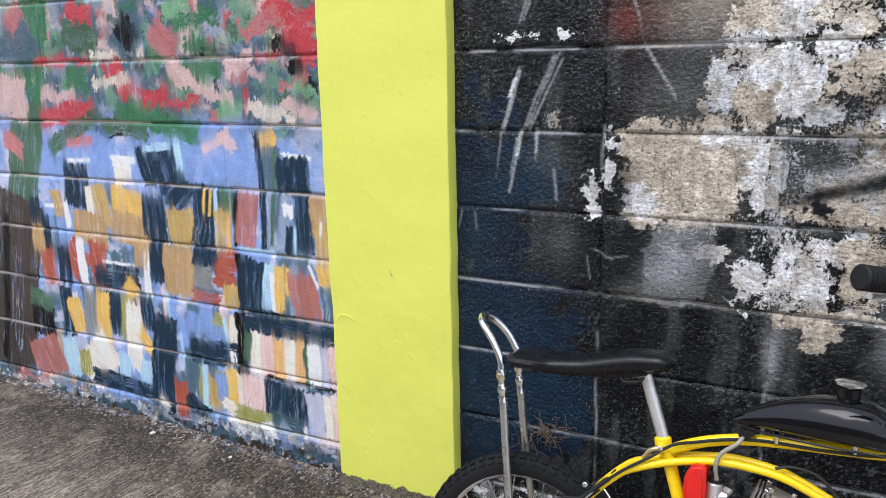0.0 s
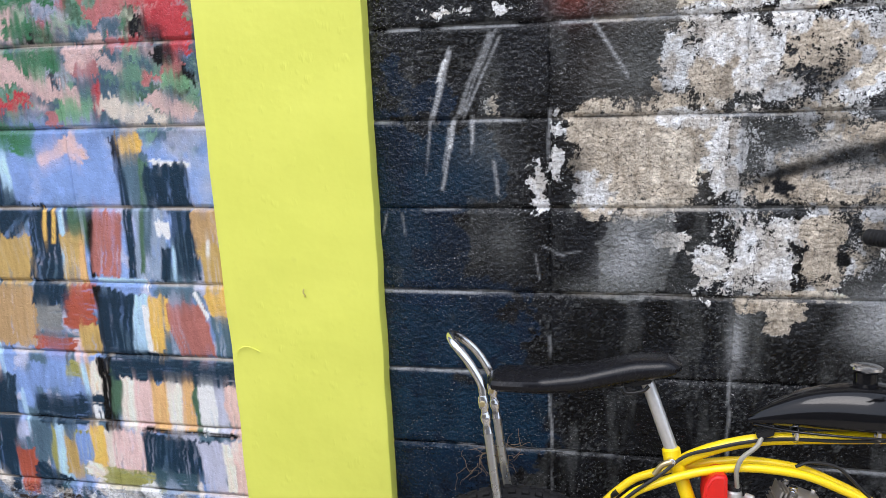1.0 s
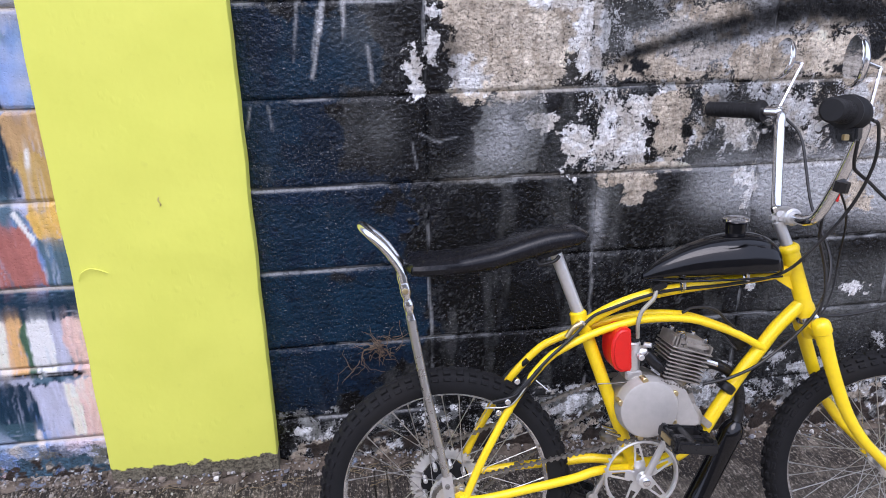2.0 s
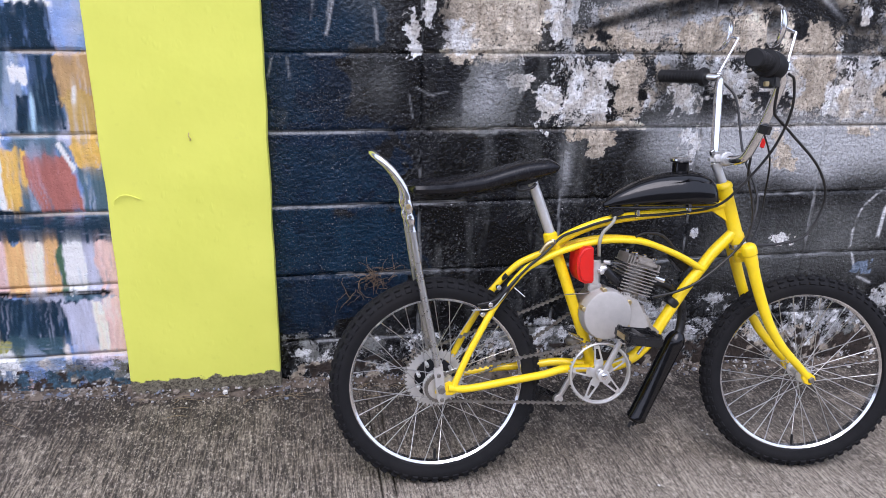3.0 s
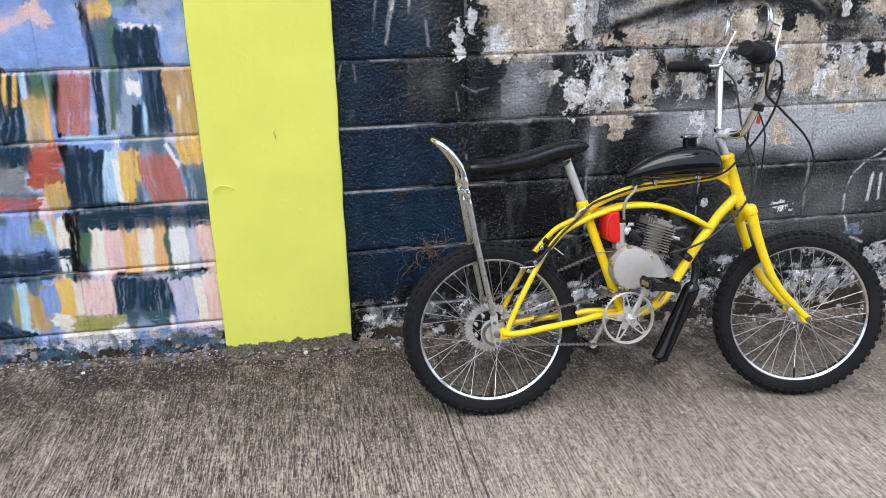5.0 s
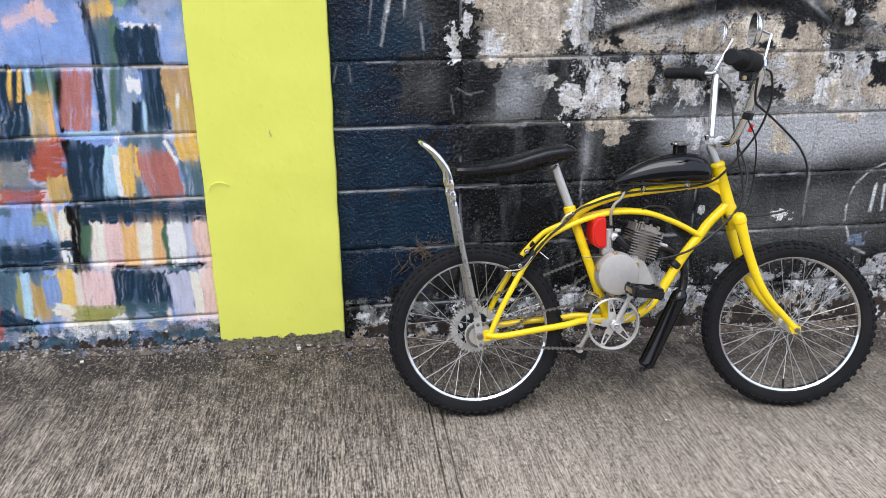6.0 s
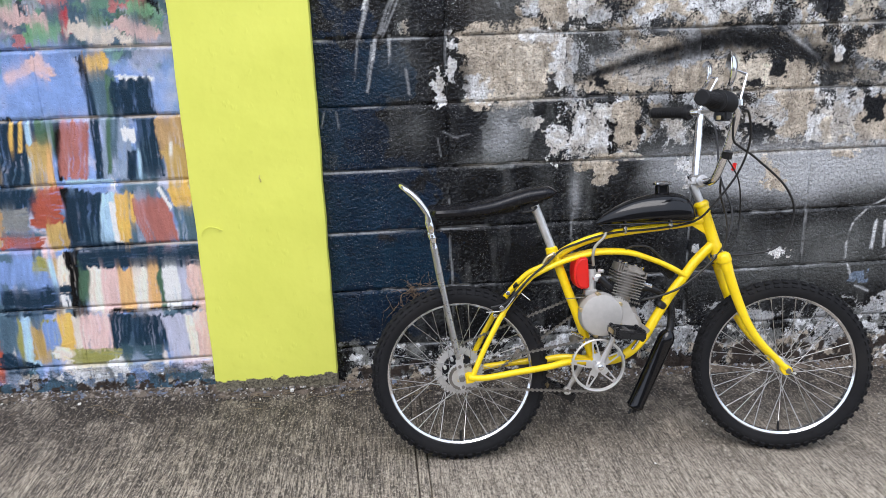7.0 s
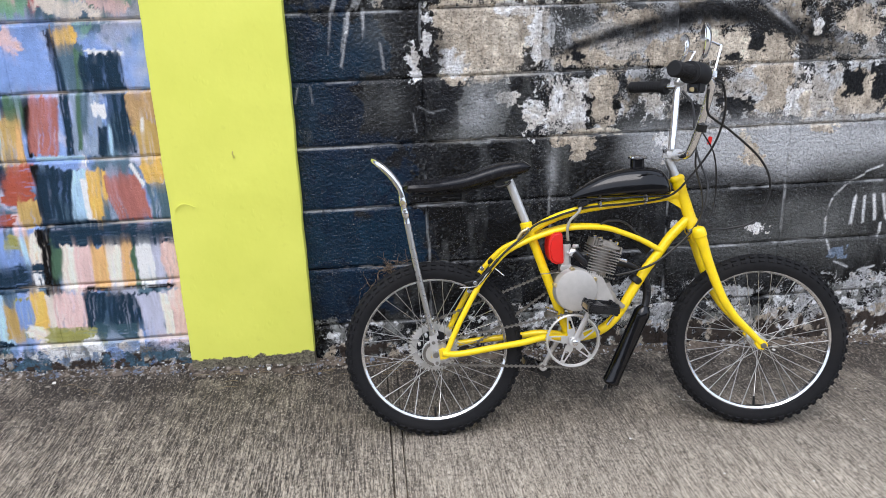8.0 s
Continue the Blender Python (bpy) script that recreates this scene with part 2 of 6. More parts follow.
TONES = {
    "black": lin(11, 12, 14), "ink": lin(24, 26, 30), "navy": lin(18, 46, 66), "deep": lin(12, 34, 56), "blue": lin(110, 142, 198),
    "sky": lin(160, 198, 226), "white": lin(236, 238, 240), "cream": lin(226, 212, 196), "pink": lin(220, 182, 176),
    "mustard": lin(186, 152, 78), "gold": lin(222, 174, 64), "ochre": lin(178, 142, 92), "rust": lin(168, 74, 48),
    "brick": lin(168, 98, 88), "orange": lin(222, 170, 100), "olive": lin(150, 148, 70), "green": lin(58, 124, 84),
    "moss": lin(70, 104, 80), "leaf": lin(120, 176, 130), "slate": lin(72, 100, 118), "steel": lin(130, 148, 172),
    "grey": lin(126, 128, 126), "fog": lin(188, 190, 192), "lilac": lin(176, 178, 200), "red": lin(206, 50, 62),
    "bark": lin(66, 57, 51), "tan": lin(184, 173, 157), "sand": lin(212, 202, 186), "teal": lin(52, 84, 96), "rose": lin(196, 110, 110),
    "maroon": lin(104, 52, 44),
}
PAINT = np.zeros(XX.shape + (3,))
UNDER = np.zeros(XX.shape + (3,))  # what shows where the paint is off
CHIP = np.full(XX.shape, -0.3)  # above nought: the paint is off


def window(x0, x1, z0, z1):
    i0, i1 = np.searchsorted(xs, (x0, x1))
    j0, j1 = np.searchsorted(zs, (z0, z1))
    return slice(max(j0, 0), max(j1, 0)), slice(max(i0, 0), max(i1, 0))


def lay(win, tone, alpha, shade=None, bare=None):
    c = np.array(TONES[tone])
    c = c if shade is None else np.clip(c * shade[..., None], 0, 0.9)
    a = np.clip(alpha, 0, 1)[..., None]
    PAINT[win] += (c - PAINT[win]) * a
    UNDER[win] += (c - UNDER[win]) * a


count = 0


def dab(tone, x0, z0, x1, z1, w, dry=0.35, alpha=1.0):
    """One brush stroke from (x0, z0) to (x1, z1): ragged ends, bristle streaks, uneven edges."""
    global count
    count += 1
    w = w * 1.32 if w > 0.02 else w
    pad = w / 2 + 0.03
    win = window(min(x0, x1) - pad, max(x0, x1) + pad, min(z0, z1) - pad, max(z0, z1) + pad)
    X, Z = XX[win], ZZ[win]
    if X.size == 0:
        return
    dx, dz = x1 - x0, z1 - z0
    n = math.hypot(dx, dz) + 1e-6
    s = ((X - x0) * dx + (Z - z0) * dz) / n
    q = ((X - x0) * -dz + (Z - z0) * dx) / n
    wander = min(1.0, w / 0.05)
    q = q + (vnoise(X, Z, 0.06, count) - 0.5) * 0.016 * wander + (vnoise(X, Z, 0.014, count + 9) - 0.5) * 0.006 * wander
    streak = vnoise(q, s * 0.05 + count, 0.0048, count)
    ends = (vnoise(q, q * 0 + count, 0.007, count + 5) - 0.5) * 0.020
    edge = ease(w / 2 - np.abs(q), -0.002, 0.004) * ease(s - ends, -0.010, -0.004) * ease(n - s + ends, -0.010, -0.004)
    body = 1 - dry * ease(streak, 0.60, 0.82) * ease(s / n, -0.4, 1.1) * 1.6
    shade = 0.80 + 0.40 * streak * (0.6 + 0.8 * vnoise(X, Z, 0.04, count + 2))
    lay(win, tone, edge * body * alpha, shade, 0.0)


def flake(tone, x, z, rx, rz, cut=0.5, size=0.05, bare=1.0, alpha=1.0, rim="white"):
    """A patch with a torn outline. With bare above nought the paint has come off there; otherwise it is paint smeared on top."""
    global count
    count += 1
    win = window(x - 1.7 * rx, x + 1.7 * rx, z - 1.7 * rz, z + 1.7 * rz)
    X, Z = XX[win], ZZ[win]
    if X.size == 0:
        return
    d = np.maximum(np.abs(X - x) / rx, np.abs(Z - z) / rz) * 0.5 + np.sqrt(((X - x) / rx) ** 2 + ((Z - z) / rz) ** 2) * 0.5
    cut = cut * 0.94 if bare > 0 else cut
    f = fbm(X, Z, size, count, 5) + (1 - d) * 0.42 - 0.3 * ease(d, 1.3, 1.6)
    shade = 0.52 + 1.0 * fbm(X, Z, 0.035, count + 4, 5)
    if bare > 0:
        c = np.array(TONES[tone])
        c = c + (np.array(TONES["tan"]) * 0.8 - c) * (0.65 * ease(fbm(X, Z, 0.05, count + 21, 4), 0.44, 0.60))[..., None]
        c = np.clip(c * shade[..., None] * 1.22, 0, 0.9)
        UNDER[win] += (c - UNDER[win]) * ease(f, cut - 0.09, cut - 0.01)[..., None]
        holes = 0.14 * ease(fbm(X, Z, 0.022, count + 11, 4), 0.50, 0.62) + 0.12 * ease(fbm(X, Z, 0.07, count + 17, 4), 0.50, 0.60)
        CHIP[win] = np.maximum(CHIP[win], f - cut - holes - 0.05 * (1 - alpha))
    else:
        lay(win, tone, ease(f, cut, cut + 0.04) * alpha, shade)


def spray(tone, x, z, rx, rz, alpha=0.8, turn=0.0):
    """A soft cloud from a spray can."""
    global count
    count += 1
    r = 2.2 * max(rx, rz)
    win = window(x - r, x + r, z - r, z + r)
    X, Z = XX[win], ZZ[win]
    if X.size == 0:
        return
    c, s = math.cos(radians(turn)), math.sin(radians(turn))
    u, w = (X - x) * c + (Z - z) * s, (Z - z) * c - (X - x) * s
    d = (u / rx) ** 2 + (w / rz) ** 2
    speck = 0.75 + 0.5 * vnoise(X, Z, 0.008, count)
    lay(win, tone, alpha * np.exp(-d * 1.1) * speck * (0.7 + 0.6 * fbm(X, Z, 0.06, count)), 0.85 + 0.3 * fbm(X, Z, 0.02, count + 3))


def scratch(tone, x0, z0, x1, z1, w=0.004, alpha=0.8):
    dab(tone, x0, z0, x1, z1, w, 0.6, alpha)


def field(tone, x0, x1, z0, z1, low=0.5, size=0.04, fade=0.05):
    """Paint off in scattered chips over a stretch of the wall."""
    global count
    count += 1
    win = window(x0, x1, z0, z1)
    X, Z = XX[win], ZZ[win]
    inside = ease(np.minimum(np.minimum(X - x0, x1 - X), np.minimum(Z - z0, z1 - Z)), 0, fade)
    f = fbm(X, Z, size, count, 5) - low - 0.2 * (1 - inside)
    c = np.array(TONES[tone]) * (0.7 + 0.5 * vnoise(X, Z, 0.02, count))[..., None]
    UNDER[win] += (c - UNDER[win]) * ease(f, -0.04, 0.0)[..., None]
    CHIP[win] = np.maximum(CHIP[win], f)

# left of the pier: a city mural; right of it: black over old plaster
left = ease(-0.2 - XX, -0.01, 0.01)
mottle = fbm(XX, ZZ, 0.12, 1)
fine_mottle = fbm(XX, ZZ, 0.02, 2)


def blend(a, b, f):
    return np.array(TONES[a]) + (np.array(TONES[b]) - np.array(TONES[a])) * f[..., None]


upper = blend("pink", "slate", ease(mottle, 0.28, 0.52))
upper += (np.array(TONES["leaf"]) - upper) * (0.55 * ease(fbm(XX, ZZ, 0.07, 4), 0.52, 0.62))[..., None]
upper += (np.array(TONES["lilac"]) - upper) * (0.7 * ease(fbm(XX, ZZ, 0.09, 6), 0.55, 0.66))[..., None]
middle = blend("blue", "lilac", ease(mottle, 0.5, 0.8))
lower = blend("slate", "blue", ease(mottle, 0.42, 0.58))
lower += (np.array(TONES["lilac"]) - lower) * (0.8 * ease(fbm(XX, ZZ, 0.06, 8), 0.52, 0.62))[..., None]
city = lower + (middle - lower) * ease(ZZ + (mottle - 0.5) * 0.1, 0.86, 0.98)[..., None]
city += (upper - city) * ease(ZZ + (mottle - 0.5) * 0.2 + 0.12 * (XX + 1), 1.15, 1.22)[..., None]
dark = blend("black", "ink", ease(fbm(XX, ZZ, 0.09, 21), 0.42, 0.66))
# glints of the pitted black paint, coloured in as fine grey specks
dark += (np.array(TONES["grey"]) - dark) * (0.30 * ease(fbm(XX, ZZ, 0.006, 22, 2), 0.62, 0.78) * ease(fbm(XX, ZZ, 0.12, 24), 0.40, 0.62))[..., None]
dark += (np.array(TONES["grey"]) - dark) * (0.16 * ease(fbm(XX * 2.2, ZZ * 0.5, 0.10, 25), 0.52, 0.72))[..., None]
PAINT[:] = dark + (city - dark) * left[..., None]
PAINT *= (0.80 + 0.5 * fine_mottle)[..., None]
UNDER[:] = np.array(TONES["fog"]) * (0.6 + 0.7 * fine_mottle)[..., None]
tint = fbm(XX, ZZ, 0.11, 27)[..., None]
old = np.where(tint > 0.56, np.array(TONES["white"]), np.where(tint > 0.50, np.array(TONES["sand"]), np.where(tint > 0.44, np.array(TONES["tan"]), np.array(TONES["fog"]))))
pale_side = ease(XX + 0.25 * (mottle - 0.5), 0.72, 0.92) * ease(ZZ + 0.1 * (mottle - 0.5), 0.72, 0.80)
UNDER += (old * (0.50 + 1.0 * fbm(XX, ZZ, 0.03, 28, 5))[..., None] - UNDER) * pale_side[..., None]
CHIP[:] = np.where(left > 0.5, -0.30, -0.175 + 0.10 * (fbm(XX, ZZ, 0.15, 26) - 0.5) * 2 + 0.04 * ease(ZZ, 0.3, 1.2))
CHIP += pale_side * (0.155 + 0.55 * (fbm(XX, ZZ, 0.055, 29, 5) - 0.5))

# loose under-painting: leaf dabs above, house strokes below
mood = random.Random(11)
for _ in range(300):
    x, z = mood.uniform(-2.44, -0.36), mood.uniform(1.17, 1.76)
    a, l = mood.gauss(0.0, 0.6), mood.uniform(0.02, 0.07)
    dab(mood.choice(("pink", "rose", "green", "leaf", "slate", "moss", "steel", "moss", "green", "red", "blue", "ink", "slate")), x, z, x + l * math.cos(a), z + l * math.sin(a), mood.uniform(0.012, 0.034), 0.6, 0.85)
for _ in range(170):
    x, z = mood.uniform(-2.44, -0.36), mood.uniform(0.10, 0.95)
    l = mood.uniform(0.03, 0.14)
    dab(mood.choice(("navy", "slate", "blue", "cream", "steel", "navy", "blue", "ochre", "pink", "teal", "sky", "slate")), x, z, x + mood.gauss(0, 0.006), z - l, mood.uniform(0.008, 0.030), 0.6, 0.85)
dab("green", -1.613, 1.647, -1.749, 1.182, 0.121)
dab("moss", -1.740, 1.223, -1.866, 0.815, 0.136)
dab("bark", -1.869, 0.859, -2.076, 0.125, 0.205)
dab("black", -1.969, 0.785, -2.110, 0.170, 0.030)
dab("bark", -1.874, 0.702, -1.919, 0.275, 0.042)
dab("red", -1.675, 1.159, -1.395, 1.205, 0.053)
dab("red", -1.677, 1.363, -1.380, 1.363, 0.023)
dab("red", -1.287, 1.341, -1.202, 1.253, 0.064)
dab("red", -1.158, 1.229, -1.028, 1.240, 0.049)
dab("red", -1.031, 1.217, -0.905, 1.235, 0.025)
dab("red", -0.606, 1.503, -0.438, 1.441, 0.063)
dab("red", -0.543, 1.398, -0.434, 1.368, 0.057)
dab("rose", -0.699, 1.427, -0.567, 1.478, 0.042)
dab("red", -1.460, 1.537, -1.356, 1.496, 0.052)
dab("rose", -1.070, 1.466, -0.995, 1.385, 0.073)
dab("rose", -1.780, 1.465, -1.704, 1.520, 0.092)
dab("red", -0.701, 1.261, -0.708, 1.200, 0.020)
dab("green", -1.286, 1.187, -0.920, 1.123, 0.057)
dab("green", -1.215, 1.207, -1.039, 1.162, 0.049)
dab("moss", -1.361, 1.157, -1.148, 1.123, 0.047)
dab("green", -1.507, 1.302, -1.415, 1.298, 0.063)
dab("green", -0.968, 1.315, -0.812, 1.323, 0.038)
dab("green", -0.972, 1.462, -0.793, 1.488, 0.046)
dab("leaf", -0.818, 1.213, -0.727, 1.207, 0.042)
dab("green", -0.931, 1.410, -0.805, 1.381, 0.038)
dab("moss", -1.648, 1.061, -1.372, 1.177, 0.045)
dab("leaf", -1.014, 1.507, -0.915, 1.527, 0.040)
dab("moss", -1.506, 1.455, -1.341, 1.422, 0.076)
dab("pink", -1.818, 1.305, -1.843, 1.171, 0.129)
dab("pink", -1.654, 1.254, -1.490, 1.240, 0.037)
dab("pink", -0.948, 1.283, -0.765, 1.236, 0.035)
dab("pink", -0.777, 1.329, -0.685, 1.353, 0.043)
dab("pink", -1.012, 1.351, -0.948, 1.279, 0.054)
dab("pink", -0.812, 1.121, -0.770, 1.084, 0.037)
dab("pink", -0.901, 1.080, -0.800, 1.122, 0.025)
dab("cream", -1.363, 1.382, -1.122, 1.373, 0.026)
dab("cream", -1.367, 1.282, -1.200, 1.299, 0.030)
dab("slate", -1.254, 1.455, -1.146, 1.386, 0.091)
dab("ink", -1.222, 1.481, -1.153, 1.425, 0.067)
dab("slate", -1.748, 1.463, -1.674, 1.373, 0.110)
dab("ink", -0.517, 1.338, -0.458, 1.252, 0.056)
dab("ink", -0.573, 1.407, -0.514, 1.370, 0.032)
dab("ink", -0.887, 1.379, -0.795, 1.374, 0.020)
dab("cream", -0.699, 1.219, -0.530, 1.170, 0.037)
dab("rose", -0.574, 1.277, -0.469, 1.293, 0.020)
dab("pink", -0.568, 1.228, -0.447, 1.187, 0.029)
dab("leaf", -0.522, 1.277, -0.452, 1.260, 0.023)
dab("rose", -1.904, 1.085, -1.813, 1.045, 0.052)
dab("rose", -1.553, 1.074, -1.432, 1.087, 0.025)
dab("ink", -1.389, 1.128, -1.337, 1.105, 0.012)
dab("ink", -1.337, 1.105, -1.271, 1.115, 0.012)
dab("ink", -1.170, 1.317, -1.104, 1.374, 0.018)
dab("navy", -1.525, 1.004, -1.542, 0.853, 0.102)
dab("white", -1.565, 1.014, -1.458, 1.022, 0.018)
dab("white", -1.328, 1.023, -1.227, 1.029, 0.025)
dab("cream", -1.286, 1.009, -1.285, 0.946, 0.072)
dab("navy", -1.169, 1.071, -1.142, 0.951, 0.069)
dab("navy", -1.078, 1.069, -1.055, 0.956, 0.102)
dab("sky", -1.011, 1.089, -1.016, 0.958, 0.025)
dab("sky", -1.169, 1.071, -1.050, 1.083, 0.023)
dab("navy", -0.989, 0.969, -1.077, 0.887, 0.077)
dab("mustard", -1.426, 0.927, -1.405, 0.784, 0.064)
dab("cream", -1.470, 0.914, -1.474, 0.778, 0.027)
dab("gold", -1.272, 0.921, -1.288, 0.823, 0.116)
dab("ochre", -1.281, 0.834, -1.298, 0.730, 0.135)
dab("navy", -1.160, 0.902, -1.151, 0.601, 0.082)
dab("white", -1.613, 0.853, -1.604, 0.772, 0.026)
dab("white", -1.727, 0.841, -1.637, 0.843, 0.017)
dab("mustard", -1.652, 0.893, -1.644, 0.808, 0.044)
dab("navy", -1.736, 0.802, -1.751, 0.668, 0.046)
dab("ochre", -1.481, 0.824, -1.496, 0.709, 0.138)
dab("rust", -1.632, 0.679, -1.553, 0.603, 0.108)
dab("mustard", -1.033, 0.867, -1.028, 0.754, 0.098)
dab("ochre", -1.052, 0.732, -1.063, 0.570, 0.121)
dab("steel", -0.968, 0.740, -0.961, 0.592, 0.042)
dab("navy", -1.781, 0.864, -1.792, 0.754, 0.047)
dab("rust", -1.751, 0.668, -1.752, 0.537, 0.067)
dab("ochre", -1.792, 0.754, -1.792, 0.664, 0.054)
dab("navy", -1.658, 0.677, -1.660, 0.543, 0.052)
dab("white", -1.562, 0.718, -1.556, 0.555, 0.032)
dab("rust", -1.465, 0.716, -1.463, 0.554, 0.073)
dab("navy", -1.488, 0.589, -1.270, 0.604, 0.067)
dab("white", -1.440, 0.650, -1.283, 0.649, 0.013)
dab("gold", -1.331, 0.580, -1.294, 0.542, 0.053)
dab("white", -1.217, 0.707, -1.225, 0.550, 0.025)
dab("ochre", -1.218, 0.758, -1.248, 0.652, 0.056)
dab("navy", -1.677, 0.518, -1.675, 0.335, 0.060)
dab("black", -1.822, 0.431, -1.835, 0.306, 0.105)
dab("moss", -1.819, 0.490, -1.832, 0.430, 0.104)
dab("gold", -1.640, 0.477, -1.616, 0.355, 0.060)
dab("gold", -1.463, 0.521, -1.492, 0.328, 0.063)
dab("grey", -1.539, 0.512, -1.549, 0.353, 0.058)
dab("navy", -1.399, 0.529, -1.410, 0.374, 0.054)
dab("olive", -1.340, 0.525, -1.353, 0.360, 0.049)
dab("cream", -1.313, 0.497, -1.341, 0.250, 0.067)
dab("navy", -1.245, 0.527, -1.245, 0.420, 0.052)
dab("gold", -1.289, 0.391, -1.240, 0.333, 0.041)
dab("sky", -1.693, 0.309, -1.685, 0.168, 0.075)
dab("cream", -1.579, 0.298, -1.488, 0.190, 0.166)
dab("olive", -1.615, 0.274, -1.614, 0.180, 0.047)
dab("sky", -1.389, 0.287, -1.396, 0.172, 0.044)
dab("sky", -1.271, 0.284, -1.277, 0.171, 0.055)
dab("brick", -1.864, 0.283, -1.807, 0.147, 0.142)
dab("navy", -1.574, 0.182, -1.237, 0.160, 0.058)
dab("navy", -1.158, 0.474, -1.218, 0.057, 0.092)
dab("slate", -1.109, 0.268, -1.049, 0.103, 0.057)
dab("rust", -1.109, 0.233, -1.107, 0.035, 0.052)
dab("sky", -0.991, 0.309, -0.984, 0.150, 0.027)
dab("olive", -0.913, 0.302, -0.912, 0.174, 0.043)
dab("pink", -2.079, 0.048, -1.859, 0.063, 0.082)
dab("rose", -2.028, 0.108, -1.927, 0.076, 0.043)
dab("steel", -1.722, 0.064, -1.191, 0.086, 0.059)
dab("cream", -1.495, 0.060, -1.114, 0.022, 0.050, 0.9, 0.7)
dab("black", -0.681, 1.122, -0.671, 1.023, 0.022)
dab("navy", -0.667, 1.054, -0.673, 0.764, 0.023)
dab("gold", -0.635, 1.131, -0.618, 1.070, 0.050)
dab("slate", -0.624, 1.089, -0.620, 0.951, 0.060)
dab("moss", -0.605, 1.067, -0.613, 0.959, 0.021)
dab("navy", -0.572, 1.054, -0.580, 0.954, 0.052)
dab("white", -0.579, 1.066, -0.489, 1.061, 0.017)
dab("navy", -0.535, 1.056, -0.525, 0.948, 0.070)
dab("navy", -0.898, 0.946, -0.931, 0.755, 0.093)
dab("gold", -0.885, 0.950, -0.901, 0.867, 0.015)
dab("gold", -0.912, 0.948, -0.926, 0.876, 0.013)
dab("mustard", -0.864, 0.937, -0.877, 0.834, 0.012)
dab("sky", -0.867, 0.937, -0.881, 0.744, 0.018)
dab("moss", -0.807, 0.941, -0.809, 0.855, 0.057)
dab("mustard", -0.846, 0.873, -0.853, 0.746, 0.051)
dab("orange", -0.815, 0.855, -0.826, 0.758, 0.018)
dab("black", -0.777, 0.941, -0.787, 0.773, 0.022)
dab("brick", -0.732, 0.938, -0.756, 0.774, 0.064)
dab("steel", -0.608, 0.943, -0.623, 0.765, 0.062)
dab("slate", -0.616, 0.940, -0.629, 0.831, 0.027)
dab("moss", -0.628, 0.940, -0.647, 0.782, 0.015)
dab("navy", -0.575, 0.837, -0.583, 0.759, 0.022)
dab("white", -0.577, 0.910, -0.575, 0.884, 0.028)
dab("navy", -0.511, 0.942, -0.521, 0.773, 0.063)
dab("sky", -0.550, 0.836, -0.557, 0.765, 0.012)
dab("ochre", -0.448, 0.943, -0.440, 0.831, 0.073)
dab("mustard", -0.449, 0.848, -0.431, 0.730, 0.057)
dab("white", -0.452, 0.863, -0.455, 0.836, 0.012)
dab("sky", -0.783, 0.759, -0.651, 0.754, 0.018)
dab("navy", -0.927, 0.743, -0.939, 0.677, 0.095)
dab("rust", -0.869, 0.707, -0.804, 0.710, 0.051)
dab("rust", -0.894, 0.653, -0.822, 0.640, 0.063)
dab("grey", -0.987, 0.650, -0.924, 0.643, 0.058)
dab("rust", -1.002, 0.572, -0.890, 0.572, 0.035)
dab("slate", -0.997, 0.599, -0.860, 0.598, 0.017)
dab("mustard", -0.831, 0.624, -0.837, 0.551, 0.053)
dab("black", -0.794, 0.730, -0.785, 0.558, 0.024)
dab("navy", -0.715, 0.719, -0.742, 0.566, 0.104)
dab("sky", -0.666, 0.710, -0.678, 0.565, 0.035)
dab("white", -0.648, 0.682, -0.650, 0.560, 0.023)
dab("gold", -0.621, 0.711, -0.629, 0.568, 0.032)
dab("gold", -0.590, 0.706, -0.598, 0.627, 0.019)
dab("steel", -0.566, 0.718, -0.575, 0.555, 0.029)
dab("brick", -0.541, 0.689, -0.526, 0.556, 0.078)
dab("brick", -0.505, 0.648, -0.496, 0.558, 0.048)
dab("white", -0.505, 0.722, -0.477, 0.663, 0.014, 0.9)
dab("white", -0.471, 0.706, -0.452, 0.627, 0.012, 0.9)
dab("gold", -0.446, 0.725, -0.430, 0.673, 0.049)
dab("slate", -0.439, 0.653, -0.436, 0.538, 0.043)
dab("navy", -0.802, 0.549, -0.405, 0.527, 0.025)
dab("blue", -0.953, 0.499, -0.958, 0.439, 0.150)
dab("olive", -0.918, 0.504, -0.867, 0.486, 0.044)
dab("mustard", -0.869, 0.477, -0.832, 0.465, 0.051)
dab("sky", -0.879, 0.508, -0.871, 0.425, 0.017)
dab("cream", -0.826, 0.519, -0.836, 0.400, 0.041)
dab("navy", -1.041, 0.372, -0.830, 0.378, 0.074)
dab("white", -0.855, 0.385, -0.850, 0.352, 0.022, 0.9)
dab("black", -0.805, 0.531, -0.810, 0.321, 0.036)
dab("moss", -0.770, 0.511, -0.783, 0.371, 0.032)
dab("navy", -0.784, 0.502, -0.404, 0.494, 0.051)
dab("cream", -0.738, 0.466, -0.750, 0.327, 0.045)
dab("pink", -0.693, 0.463, -0.707, 0.324, 0.049)
dab("orange", -0.651, 0.460, -0.656, 0.331, 0.047)
dab("cream", -0.602, 0.460, -0.609, 0.335, 0.036)
dab("orange", -0.564, 0.465, -0.569, 0.328, 0.030)
dab("moss", -0.533, 0.452, -0.536, 0.325, 0.026)
dab("white", -0.502, 0.460, -0.505, 0.326, 0.040)
dab("lilac", -0.465, 0.458, -0.467, 0.327, 0.027)
